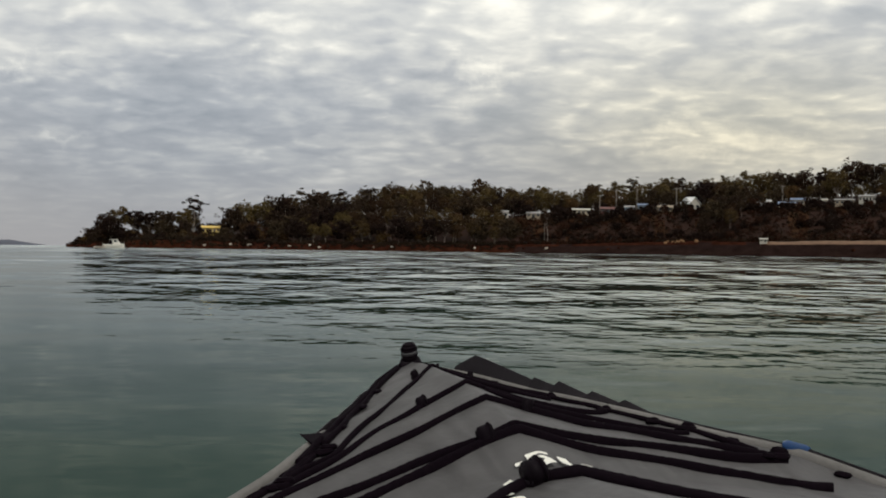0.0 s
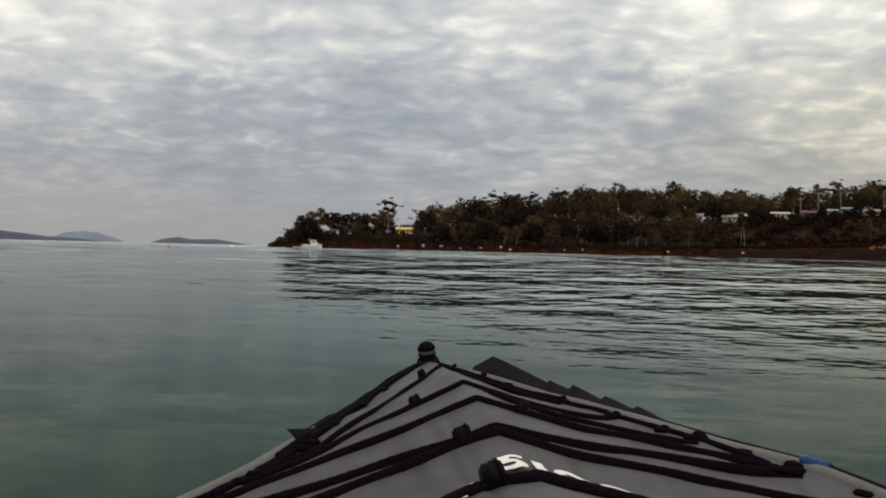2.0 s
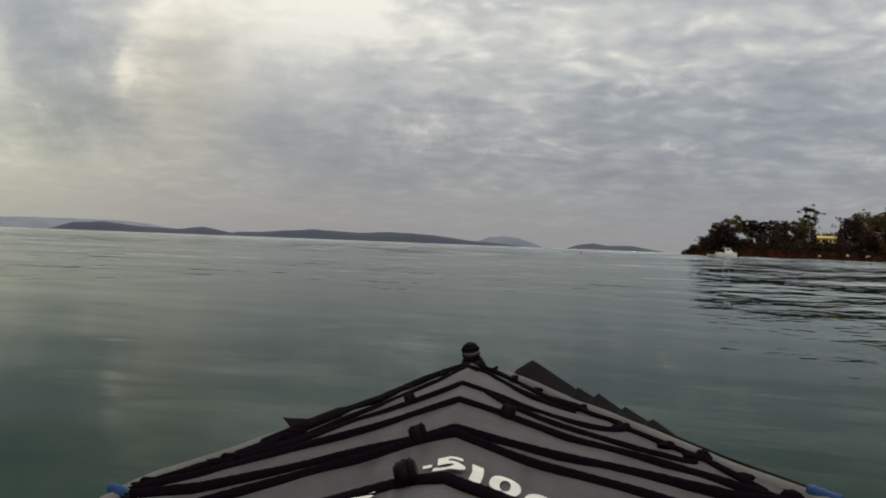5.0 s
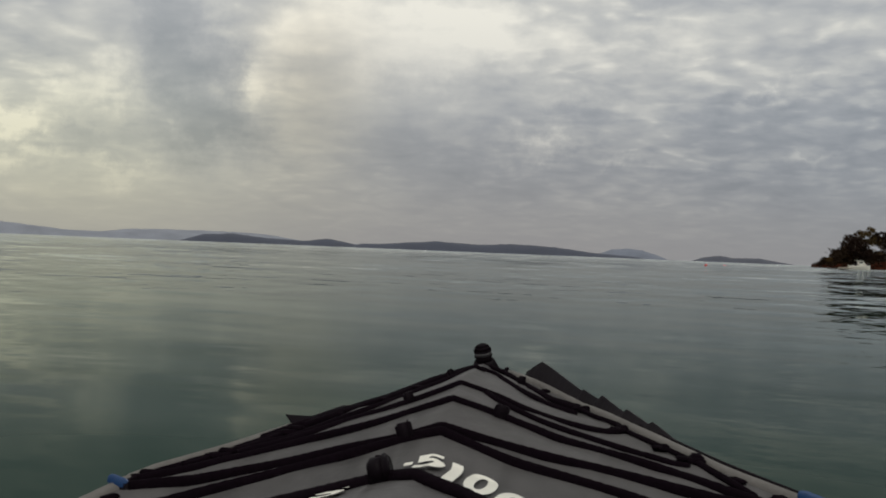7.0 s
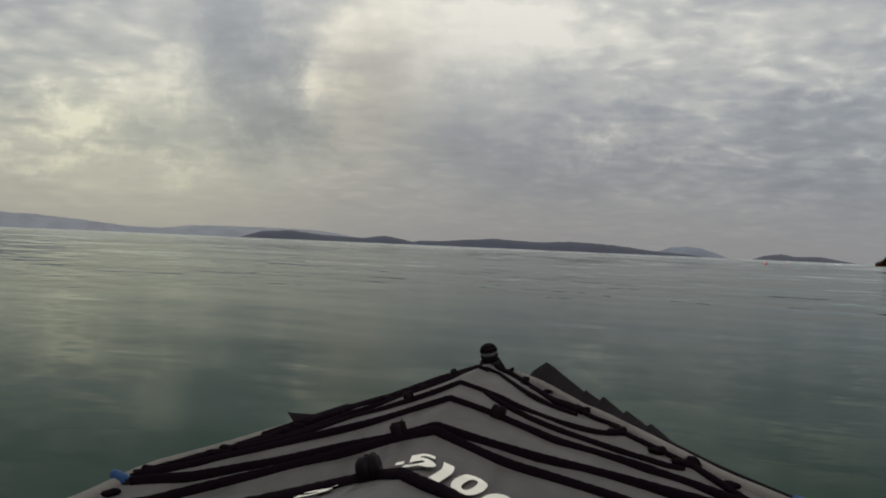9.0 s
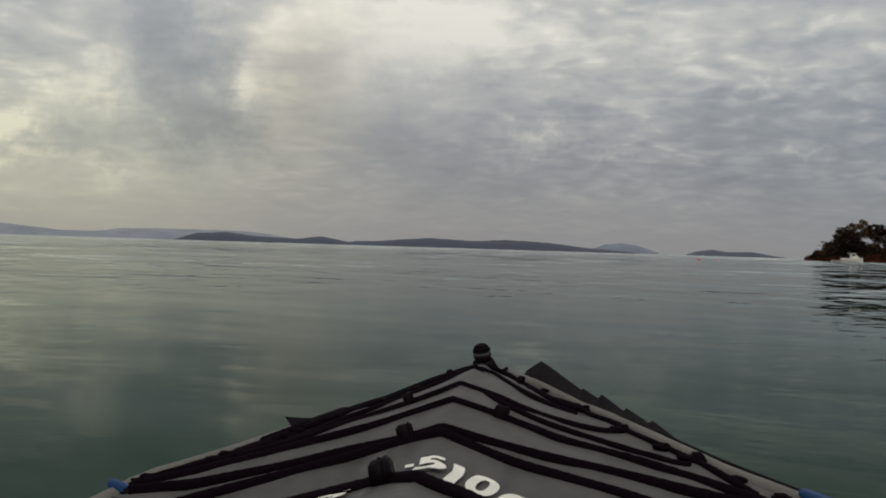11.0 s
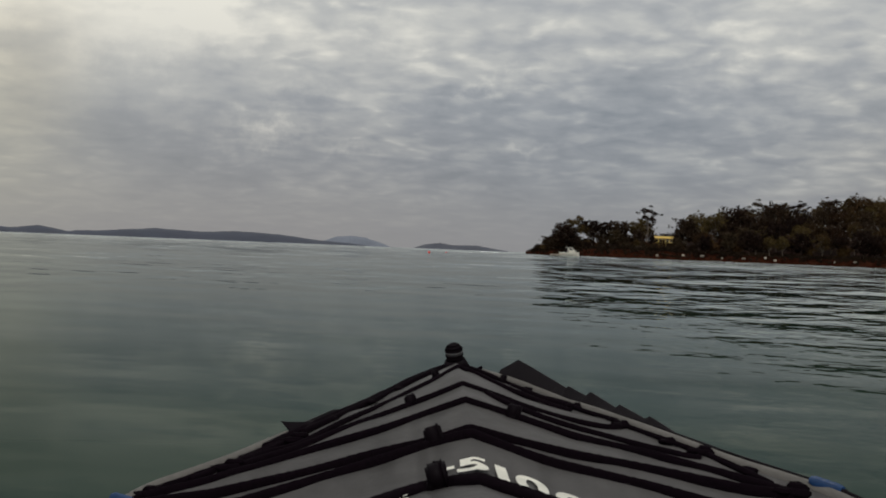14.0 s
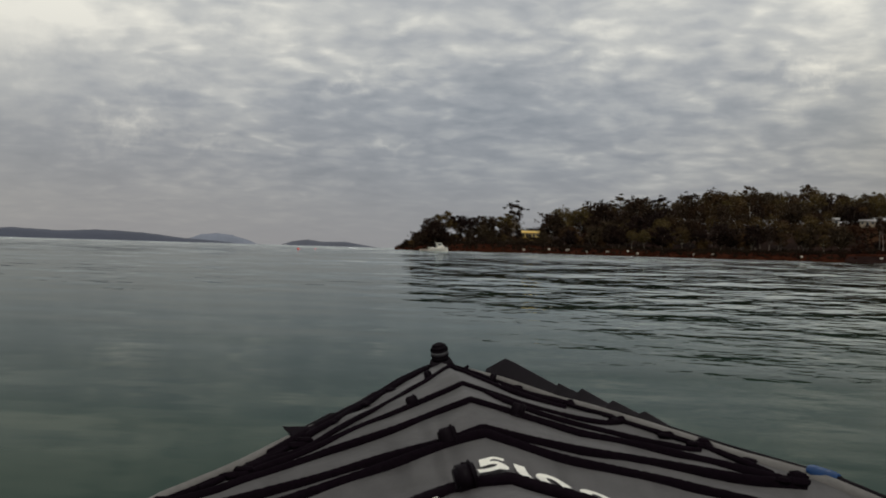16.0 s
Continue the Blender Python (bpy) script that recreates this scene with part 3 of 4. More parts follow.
cord([(-0.195, 1.47), (-0.216, 1.42), (-0.232, 1.355), (-0.240, 1.29), (-0.262, 1.262), (-0.275, 1.22), (-0.300, 1.165), (-0.306, 1.12)], 0.0034, 0.002)
cord([(-0.202, 1.452), (-0.214, 1.398), (-0.238, 1.330), (-0.252, 1.275), (-0.268, 1.222)], 0.0030, 0.002)
# and down the starboard side, inside a strip of bare fabric
cord([(0.036, 2.02), (0.060, 2.035), (0.084, 1.970), (0.110, 1.895), (0.137, 1.825), (0.165, 1.765), (0.195, 1.752)], 0.0042)
cord([(0.045, 2.16), (0.070, 2.150), (0.092, 2.085), (0.116, 2.010), (0.138, 1.955), (0.162, 1.895), (0.185, 1.86), (0.204, 1.815)], 0.0038, 0.002)
cord([(0.120, 1.975), (0.150, 1.90), (0.168, 1.845), (0.190, 1.815), (0.203, 1.79)], 0.0044, 0.002)
cord([(0.205, 1.79), (0.222, 1.735), (0.246, 1.685), (0.252, 1.63), (0.268, 1.57), (0.290, 1.50), (0.309, 1.43), (0.316, 1.395)], 0.0030, 0.002)
# the cords across the deck, each over the ridge
cord([(-0.236, 1.268), (-0.210, 1.325), (-0.186, 1.368), (-0.164, 1.415), (-0.140, 1.475), (-0.112, 1.525), (-0.080, 1.560), (-0.046, 1.598), (-0.012, 1.622), (0.014, 1.628), (0.034, 1.645), (0.060, 1.672), (0.086, 1.672), (0.116, 1.633), (0.146, 1.598), (0.178, 1.578), (0.211, 1.575), (0.246, 1.596)], 0.0047)
cord([(0.062, 1.662), (0.102, 1.590), (0.139, 1.534), (0.180, 1.488), (0.222, 1.450), (0.262, 1.412), (0.288, 1.372), (0.304, 1.362)], 0.0042)
cord([(-0.300, 1.150), (-0.281, 1.166), (-0.251, 1.192), (-0.228, 1.232), (-0.191, 1.280), (-0.166, 1.312), (-0.140, 1.350), (-0.105, 1.382), (-0.073, 1.404), (-0.036, 1.432), (-0.004, 1.448), (0.022, 1.450), (0.040, 1.458), (0.060, 1.468), (0.088, 1.466), (0.130, 1.430), (0.163, 1.392), (0.205, 1.365), (0.251, 1.335), (0.294, 1.276), (0.326, 1.212), (0.352, 1.162)], 0.0052)
cord([(-0.296, 1.108), (-0.238, 1.118), (-0.213, 1.127), (-0.176, 1.142), (-0.146, 1.153), (-0.118, 1.170), (-0.086, 1.193), (-0.052, 1.203), (-0.013, 1.200), (0.007, 1.206), (0.030, 1.217), (0.052, 1.222), (0.079, 1.226), (0.111, 1.228), (0.153, 1.224), (0.190, 1.218), (0.228, 1.205), (0.272, 1.184), (0.330, 1.158), (0.362, 1.146)], 0.0056)
cord([(-0.250, 0.980), (-0.205, 1.030), (-0.167, 1.066), (-0.130, 1.098), (-0.092, 1.130), (-0.055, 1.160), (-0.030, 1.174), (-0.012, 1.180), (0.007, 1.184), (0.030, 1.182), (0.050, 1.168), (0.074, 1.152), (0.105, 1.136), (0.141, 1.126), (0.172, 1.112), (0.203, 1.094), (0.232, 1.068), (0.29, 1.02), (0.34, 0.985)], 0.0056)
cord([(-0.20, 0.845), (-0.120, 0.895), (-0.070, 0.930), (-0.040, 0.950), (-0.012, 0.958), (0.006, 0.952), (0.024, 0.940), (0.046, 0.932), (0.072, 0.926), (0.12, 0.895), (0.22, 0.83)], 0.0058)
cord([(0.318, 1.392), (0.326, 1.340), (0.334, 1.280), (0.342, 1.205)], 0.0036, 0.002)


def cord_knot(x, y, turn, size=1.0):
    """Webbing tied off in a lump: two folded straps and a loose end."""
    bm = bmesh.new()
    for dx, dy, dz, sx, sy, sz, spin in ((0, 0, 0.004, 0.030, 0.020, 0.008, 0.0), (0.008, 0.010, 0.008, 0.014, 0.024, 0.007, 0.7), (-0.012, -0.006, 0.006, 0.018, 0.010, 0.005, -0.5)):
        px, py = x + dx * size, y + dy * size
        box(bm, (px, py, deck_z(px, py) + dz * size), (sx * size, sy * size, sz * size), turn + spin, 0.0022 * size)
    tagged(part("cord_knot", bm, cord_mat, kayak), "black knotted webbing")


for x, y, turn, size in ((0.312, 1.400, -0.7, 1.0), (0.350, 1.156, -0.6, 1.1), (0.288, 1.480, -0.7, 0.7), (0.248, 1.610, -0.8, 0.8), (0.204, 1.800, -0.9, 0.8),
                         (-0.240, 1.280, 0.8, 0.9), (-0.190, 1.462, 0.8, 0.9), (-0.300, 1.160, 0.7, 0.8)):
    cord_knot(x, y, turn, size)
# small loops sewn on the rim that hold the lines
for side, stops in ((-1, (1.98, 1.84, 1.66, 1.36, 1.05)), (1, (2.0, 1.86, 1.68, 1.30, 1.05))):
    for y in stops:
        x = rim(y, side) - side * 0.022
        bm = box(bmesh.new(), (x, y, deck_z(x, y) + 0.003), (0.012, 0.024, 0.005), side * 0.35, 0.002)
        tagged(part("cord_loop", bm, cord_mat, kayak), "black webbing loop")


def cord_clip(x, y, wide, tall, turn=0.0):
    """A barrel round the cord with a raised collar, on a small rounded foot."""
    bm = bmesh.new()
    z = deck_z(x, y)
    slope = math.atan2(deck_z(x + 0.01, y) - deck_z(x - 0.01, y), 0.02)
    along = Matrix.Translation((x, y, z + tall * 0.5)) @ Matrix.Rotation(-slope, 4, "Y") @ Matrix.Rotation(turn * 0.5, 4, "Z") @ Matrix.Rotation(radians(90), 4, "Y")
    for r, long, at in ((0.56, 0.80, 0.0), (0.64, 0.30, 0.30)):
        made = bmesh.ops.create_cone(bm, cap_ends=True, segments=18, radius1=tall * r, radius2=tall * r, depth=wide * long, matrix=along @ Matrix.Translation((0, 0, wide * at)))
        rims = {e for v in made["verts"] for e in v.link_edges if any(len(f.verts) > 4 for f in e.link_faces)}
        bmesh.ops.bevel(bm, geom=list(rims), offset=tall * 0.12, segments=2, affect="EDGES")
    box(bm, (x, y, z + tall * 0.12), (wide * 0.8, wide * 0.85, tall * 0.5), turn, wide * 0.12)
    if y < 1.0:
        box(bm, (x, y, z + tall * 0.75), (wide * 0.8, wide * 0.6, tall * 0.7), turn, wide * 0.24)
    part("cord_clip", bm, plastic_mat, kayak, "black plastic cord clip", smooth=True)


for c in ((-0.012, 1.940, 0.012, 0.015, 0.5), (0.106, 2.02, 0.013, 0.015, -0.4), (-0.046, 1.602, 0.017, 0.015, 0.5), (0.088, 1.462, 0.020, 0.016, -0.5), (-0.012, 1.186, 0.021, 0.019, 0.3), (-0.008, 0.955, 0.021, 0.021, 0.1)):
    cord_clip(*c)

# bow fitting: a stubby ribbed black plug on a flared collar, tipped back, with a lighter grey band
bm = bmesh.new()
for z0, z1, r0, r1 in ((-0.012, 0.012, 0.036, 0.025), (0.012, 0.022, 0.021, 0.020), (0.022, 0.026, 0.0225, 0.0225), (0.034, 0.038, 0.0225, 0.0225), (0.038, 0.046, 0.0215, 0.017), (0.046, 0.050, 0.017, 0.009)):
    bmesh.ops.create_cone(bm, cap_ends=True, segments=24, radius1=r0, radius2=r1, depth=z1 - z0, matrix=Matrix.Translation((0, 0, (z0 + z1) / 2)))
plug = part("bow_cap", bm, plastic_mat, kayak, "black plastic bow plug")
bm = bmesh.new()
bmesh.ops.create_cone(bm, cap_ends=True, segments=24, radius1=0.0215, radius2=0.0215, depth=0.008, matrix=Matrix.Translation((0, 0, 0.030)))
band = part("cap_band", bm, cap_band_mat, kayak, "lighter grey band round the bow plug")
for ob in (plug, band):
    ob.matrix_basis = pose(0.027, 2.235, -0.219, 16, -8, 0) @ Matrix.Diagonal((0.78, 0.78, 0.86, 1))
# a short strap end curls up beside it
pts = curve_points([(0.040, 2.19, -0.216), (0.056, 2.185, -0.222), (0.068, 2.18, -0.224), (0.076, 2.18, -0.217)], 5)
v, f = tube_data(pts, [0.0042] * (len(pts) - 3) + [0.0036, 0.003, 0.002], 8)
mesh_object("bow_strap", v, f, cord_mat, kayak, smooth=True)


# black scalloped edging stands up outside the starboard rim: overlapping flaps, each highest near its fore end
def edge_flap(side, y0, y1, reach, rise, fall):
    verts, faces = [], []
    n = 8
    for i in range(n + 1):
        u = i / n
        y = y0 + (y1 - y0) * u
        up_by = rise * min(0.3 + 0.7 * u / 0.25, 1 - fall * max(0, u - 0.25) / 0.75)
        out = reach * (0.5 + 0.5 * u)
        x, z = rim(y, side) + side * 0.006, rim_z(y)
        verts += [(x, y, z - 0.004), (x + side * out, y, z + up_by), (x + side * (out + 0.003), y, z + up_by - 0.001), (x + side * 0.003, y, z - 0.010)]
    for i in range(n):
        for k in range(4):
            faces.append((4 * i + k, 4 * i + (k + 1) % 4, 4 * i + 4 + (k + 1) % 4, 4 * i + 4 + k))
    faces += [(0, 1, 2, 3), (4 * n + 3, 4 * n + 2, 4 * n + 1, 4 * n)]
    tagged(mesh_object("edge_flap", verts, faces, flap_mat, kayak), "black scalloped edging strip")


for y0, y1, rise, fall in ((2.18, 1.935, 0.040, 0.55), (1.945, 1.865, 0.025, 0.35), (1.880, 1.755, 0.026, 0.60), (1.770, 1.655, 0.020, 0.55), (1.670, 1.545, 0.017, 0.9)):
    edge_flap(1, y0, y1, 0.012, rise, fall)
edge_flap(-1, 2.05, 1.78, 0.004, 0.006, 0.2)
edge_flap(-1, 1.80, 1.60, 0.005, 0.009, 0.4)
# a pointed tab sticks out of the port rim
x, y = rim(1.56, -1) + 0.010, 1.56
tab = mesh_object("edge_tab", [(x + 0.020, y + 0.055, -0.240), (x - 0.024, y + 0.004, -0.232), (x + 0.004, y - 0.030, -0.248), (x + 0.020, y + 0.055, -0.247), (x - 0.026, y + 0.012, -0.232), (x + 0.004, y - 0.030, -0.255)],
                  [(0, 1, 2), (5, 4, 3), (0, 3, 4, 1), (1, 4, 5, 2), (2, 5, 3, 0)], plastic_mat, kayak)

# blue stoppers on the rim, each a ridged barrel on a black foot
for side, y, long in ((1, 1.215, 0.021), (-1, 1.115, 0.014)):
    x, z = rim(y, side), rim_z(y) + 0.009
    ends = [(x - (0.004 if side > 0 else 0.010), y + 0.004, z + 0.001), (x - 0.002 + long, y - 0.028 * (side > 0), z - 0.004)]
    path = [tuple(a_ + (b_ - a_) * k / 8 for a_, b_ in zip(*ends)) for k in range(9)]
    v, f = tube_data(path, [0.0040] + [0.0056 + 0.0004 * (k % 2) for k in range(7)] + [0.0046], 14)
    tagged(mesh_object("rim_stopper", v, f, blue_mat, kayak, smooth=False), "bright blue plastic stopper")
    bm = box(bmesh.new(), (ends[1][0], ends[1][1], z - 0.010), (0.014, 0.018, 0.016), 0, 0.004)
    part("stopper_base", bm, plastic_mat, kayak)


def lettering(text, x0, y0, wide, tall, slope):
    """One bold block letter laid on the deck: its near corner, its width and length, and how far it drops aft across."""
    cu = bpy.data.curves.new("lettering", "FONT")
    cu.body, cu.size, cu.align_x, cu.resolution_u, cu.offset = text, 1.0, "LEFT", 6, 0.035
    tmp = new("lettering", cu)
    me = bpy.data.meshes.new_from_object(tmp.evaluated_get(bpy.context.evaluated_depsgraph_get()))
    bpy.data.objects.remove(tmp)
    bm = bmesh.new()
    bm.from_mesh(me)
    left = min(v.co.x for v in bm.verts)
    span = max(v.co.x for v in bm.verts) - left
    high = max(max(v.co.y for v in bm.verts), 0.3)
    bmesh.ops.subdivide_edges(bm, edges=[ed for ed in bm.edges if ed.calc_length() > 0.2], cuts=3, use_grid_fill=True)
    bmesh.ops.triangulate(bm, faces=bm.faces[:])
    for v in bm.verts:
        x = x0 + (v.co.x - left) / span * wide
        y = y0 + v.co.y / high * tall - slope * (x - x0)
        v.co = (x, y, deck_z(x, y) + 0.0030)
    tagged(part("lettering", bm, letter_mat, kayak, smooth=False), "white block lettering")


lettering("S", -0.056, 0.905, 0.026, 0.040, -0.5)
lettering("-", -0.027, 0.955, 0.010, 0.020, -0.6)
lettering("-", 0.000, 1.000, 0.008, 0.026, 0.2)
lettering("5", 0.010, 0.988, 0.028, 0.060, 0.1)
lettering("1", 0.044, 0.960, 0.010, 0.074, 0.4)
lettering("0", 0.060, 0.950, 0.027, 0.072, 0.3)
lettering("0", 0.091, 0.915, 0.027, 0.072, 0.4)

# the bow is short and sweeps up towards its tip
for ob in kayak.children:
    to_kayak = ob.matrix_basis.copy()
    back_again = to_kayak.inverted()
    for v in ob.data.vertices:
        p = to_kayak @ v.co
        draw = 1 if p.y < 1 else (1 + 0.24 * (p.y - 1)) / p.y
        top = rim_z(p.y)
        if ob.name == "hull" and p.z < top - 0.02:
            low_ = top * draw - 0.02
            p.z = low_ + (p.z - (top - 0.02)) * (low_ + 0.56) / (top - 0.02 + 0.56)
            p.x, p.y = p.x * draw, p.y * draw
        else:
            p = p * draw
        v.co = back_again @ p
    ob.data.update()

# ---------------------------------------------------------------- trees


def clump_leaves(rng, mid, radius, count, flat, size, verts, faces):
    for _ in range(count):
        d = rng.normal(size=3)
        d /= np.linalg.norm(d)
        p = np.array(mid) + d * radius * rng.uniform(0.45, 1.0) * np.array((1, 1, flat))
        a = rng.normal(size=3)
        a /= np.linalg.norm(a)
        b = np.cross(a, d + 0.3 * rng.normal(size=3))
        b /= max(np.linalg.norm(b), 1e-6)
        s, l = size * rng.uniform(0.5, 1.0), size * rng.uniform(0.8, 1.5)
        n = len(verts)
        verts += [tuple(p - a * l), tuple(p + b * s * 0.5), tuple(p + a * l), tuple(p - b * s * 0.5)]
        faces.append((n, n + 1, n + 2, n + 3))


def gum_tree(seed, high, wide, clear, clumps, radius, flat, leaves, leaf, material, lean=0.0):
    """A gum tree: a forked trunk, limbs that reach each clump of leaves."""
    rng = np.random.default_rng(seed)
    tree = new("gum_tree")
    tv, tf, cv, cf = [], [], [], []
    fork = high * clear
    girth = 0.018 * high + 0.06

    def limb(pts, r0, r1):
        path = curve_points(pts, 3)
        v, f = tube_data(path, [r0 + (r1 - r0) * i / (len(path) - 1) for i in range(len(path))], 5)
        n = len(tv)
        tv.extend(v)
        tf.extend(tuple(n + k for k in q) for q in f)

    top = (lean * high + rng.uniform(-0.4, 0.4), rng.uniform(-0.4, 0.4), fork)
    limb([(0, 0, -1.0), (lean * high * 0.3, 0.15, fork * 0.5), top], girth, girth * 0.7)
    for k in range(clumps):
        u = (k + 0.5) / clumps
        an = 2.4 * k + rng.uniform(-0.5, 0.5)
        level = fork + (high - fork - radius * flat) * (0.18 + 0.82 * u) + rng.uniform(-0.04, 0.04) * high
        reach = wide * (0.25 + 0.75 * math.sin(math.pi * (0.18 + 0.72 * u))) * rng.uniform(0.55, 1.0)
        mid = (top[0] + math.cos(an) * reach, top[1] + math.sin(an) * reach, level)
        bend = ((top[0] + mid[0]) / 2 + rng.uniform(-0.5, 0.5), (top[1] + mid[1]) / 2 + rng.uniform(-0.5, 0.5), fork + (level - fork) * 0.4)
        limb([top, bend, mid], girth * 0.45, girth * 0.10)
        r = radius * rng.uniform(0.7, 1.2)
        clump_leaves(rng, mid, r, int(leaves * 0.6), flat, leaf, cv, cf)
        for _ in range(3):
            off = rng.normal(size=3) * r * 0.75 * np.array((1, 1, 0.6))
            clump_leaves(rng, np.array(mid) + off, r * 0.55, int(leaves * 0.14), flat, leaf, cv, cf)
    mesh_object("trunk", tv, tf, bark_mat, tree, smooth=True)
    mesh_object("crown", cv, cf, material, tree)
    return tree


SPECS = (  # label, seed, height, half-width, clear stem, clumps, clump radius, flatness, leaves, leaf size, material
    ("spreading olive gum tree with open clumped crown", 1, 13, 3.6, 0.42, 11, 1.7, 0.65, 142, 0.42, 0),
    ("spreading dark gum tree with forked stem", 2, 12, 4.2, 0.40, 12, 1.8, 0.6, 142, 0.42, 1),
    ("tall thin gum tree with sparse tufted crown", 3, 16, 2.4, 0.50, 8, 1.4, 0.7, 127, 0.38, 0),
    ("tall gum tree with layered umbrella crown", 4, 15, 3.0, 0.45, 8, 1.7, 0.42, 150, 0.38, 1),
    ("dense rounded dark bushy tree", 5, 9, 3.0, 0.16, 15, 1.7, 0.85, 90, 0.45, 1),
    ("dense bushy tree with rust-tinged leaves", 6, 8, 2.8, 0.14, 14, 1.6, 0.85, 90, 0.45, 2),
    ("olive gum tree with a full crown", 7, 12, 3.3, 0.28, 15, 1.7, 0.75, 90, 0.43, 0),
    ("grey-green gum tree with an uneven crown", 8, 13, 3.0, 0.32, 13, 1.6, 0.75, 90, 0.42, 3),
    ("low wide scrubby tree at the bank", 9, 5.5, 2.8, 0.12, 12, 1.4, 0.8, 80, 0.42, 1),
)
kinds_of_tree = []
for label, seed, *spec, leaf_kind in SPECS:
    t = gum_tree(seed, *spec, leaf_mats[leaf_kind])
    tagged(t, label, "tree", "trees on the headland")
    kinds_of_tree.append(t)

TREELINE_AZ = (-30, -20, -16, -13, -9, -6, -3, 0, 3, 5.5, 7, 8.5, 10, 11.2, 12.2, 13.5, 14.5, 15.6, 16.5, 17.3, 18.2)
TREELINE_EL = (5.0, 4.6, 4.1, 3.9, 3.6, 3.32, 3.32, 3.4, 3.3, 2.92, 2.65, 2.45, 2.15, 1.5, 2.1, 1.85, 1.8, 1.8, 1.7, 1.1, 0.5)


def stand(kind, az, b, high, spin, first=False):
    src = kinds_of_tree[kind]
    d = shore(az) + b
    s = high / SPECS[kind][2]
    m = Matrix.Translation(place(az, d, ground_z(az, b) - 0.15)) @ Matrix.Rotation(spin, 4, "Z") @ Matrix.Diagonal((s, s, s, 1))
    if first:
        src.matrix_basis = m
        return src
    return copy_thing(src, m)


def room(az, b, share=1.0):
    """Height of a tree whose top reaches that share of the treeline there."""
    d = shore(az) + b
    el = float(np.interp(az, TREELINE_AZ, TREELINE_EL))
    return EYE_HEIGHT + math.tan(radians(el)) * d * share - ground_z(az, b)


rng = np.random.default_rng(42)
PLACED, BEHIND, THICKET = [], [], []
# trees that stand out: kind, azimuth, metres behind the shore, top elevation in degrees
MARKED = ((0, 15.75, 22, 1.80), (0, 16.45, 20, 1.66), (1, 15.1, 24, 1.70), (1, 14.35, 26, 1.86), (1, 13.6, 24, 1.95), (3, 12.25, 34, 2.36), (0, 12.75, 30, 1.95), (4, 10.45, 30, 1.95), (6, 9.9, 36, 2.20),
          (0, 9.0, 40, 2.42), (4, 8.1, 44, 2.22), (3, 7.05, 80, 2.86), (6, 7.6, 70, 2.35), (4, 6.2, 66, 2.45), (3, 5.15, 92, 2.85), (3, 3.7, 96, 3.05), (6, 2.55, 88, 3.20), (7, 1.7, 92, 2.85), (2, 0.95, 110, 3.35),
          (7, 0.2, 100, 3.2), (6, -0.9, 100, 3.1), (2, -1.6, 112, 3.3), (7, -2.6, 104, 2.95), (0, -3.3, 108, 3.2), (6, -4.8, 100, 3.0), (6, -5.8, 100, 2.95), (0, -7.2, 112, 3.4), (0, -8.2, 112, 3.25), (3, -9.25, 114, 3.6),
          (7, -10.6, 116, 3.35), (2, -11.5, 112, 3.45), (1, -12.9, 100, 3.65), (1, -13.4, 104, 3.7), (7, -14.4, 116, 3.5), (0, -15.4, 112, 3.6), (1, -16.4, 104, 4.15), (6, -17.4, 104, 4.0), (1, -18.3, 100, 4.2), (6, -19.4, 100, 4.4), (1, -20.3, 98, 4.6))
for kind, az, b, el in MARKED:
    d = shore(az) + b
    PLACED.append((kind, az, b, EYE_HEIGHT + math.tan(radians(el + (0.2 if kind in (2, 3) and az < 10 else 0.1))) * d - ground_z(az, b)))
# the wood: rows from the ridge down to the bank
HOUSE_GAPS = ((12.4, 10.55, 16, 46), (18, 16.9, 12, 90))


def open_spot(az, b):
    return any(lo < az < hi and b0 < b < b1 for hi, lo, b0, b1 in HOUSE_GAPS)


for b, gap, lo, hi, share in ((132, 0.62, -29, 9, 0.97), (112, 0.58, -29, 9.5, 0.93), (92, 0.60, -29, 10.5, 0.88), (70, 0.66, -3.3, 12.6, 0.84), (52, 0.66, -3.5, 15.5, 0.76), (36, 0.66, -3.6, 16.6, 0.68), (22, 0.62, -3.2, 17.3, 0.60), (12, 0.60, -3.0, 17.9, 0.46)):
    az = lo
    while az < hi:
        a_, b_ = az + rng.uniform(-0.22, 0.22), b + rng.uniform(-6, 6) * (b > 15)
        az += gap * rng.uniform(0.75, 1.25)
        if open_spot(a_, b_):
            continue
        h = room(a_, b_, share * rng.uniform(0.82, 1.07))
        h = min(max(h, 3.0), 18)
        kind = 8 if h < 5 else int(rng.choice((4, 5, 6))) if h < 9 else int(rng.choice((0, 1, 2, 6, 7, 7, 6)))
        (PLACED if b < 85 else BEHIND).append((kind, a_, b_, h))
# thicker growth out along the point
az = 10.6
while az < 17.7:
    b_ = 13 + 11 * ((az * 7.3) % 1)
    PLACED.append(((4, 1, 5, 6)[int(az * 10) % 4], az, b_, min(9, max(2.0, room(az, b_, 0.44) if not 10.6 < az < 12.2 else math.tan(radians(0.98)) * (shore(az) + b_) - ground_z(az, b_)))))
    az += 0.24
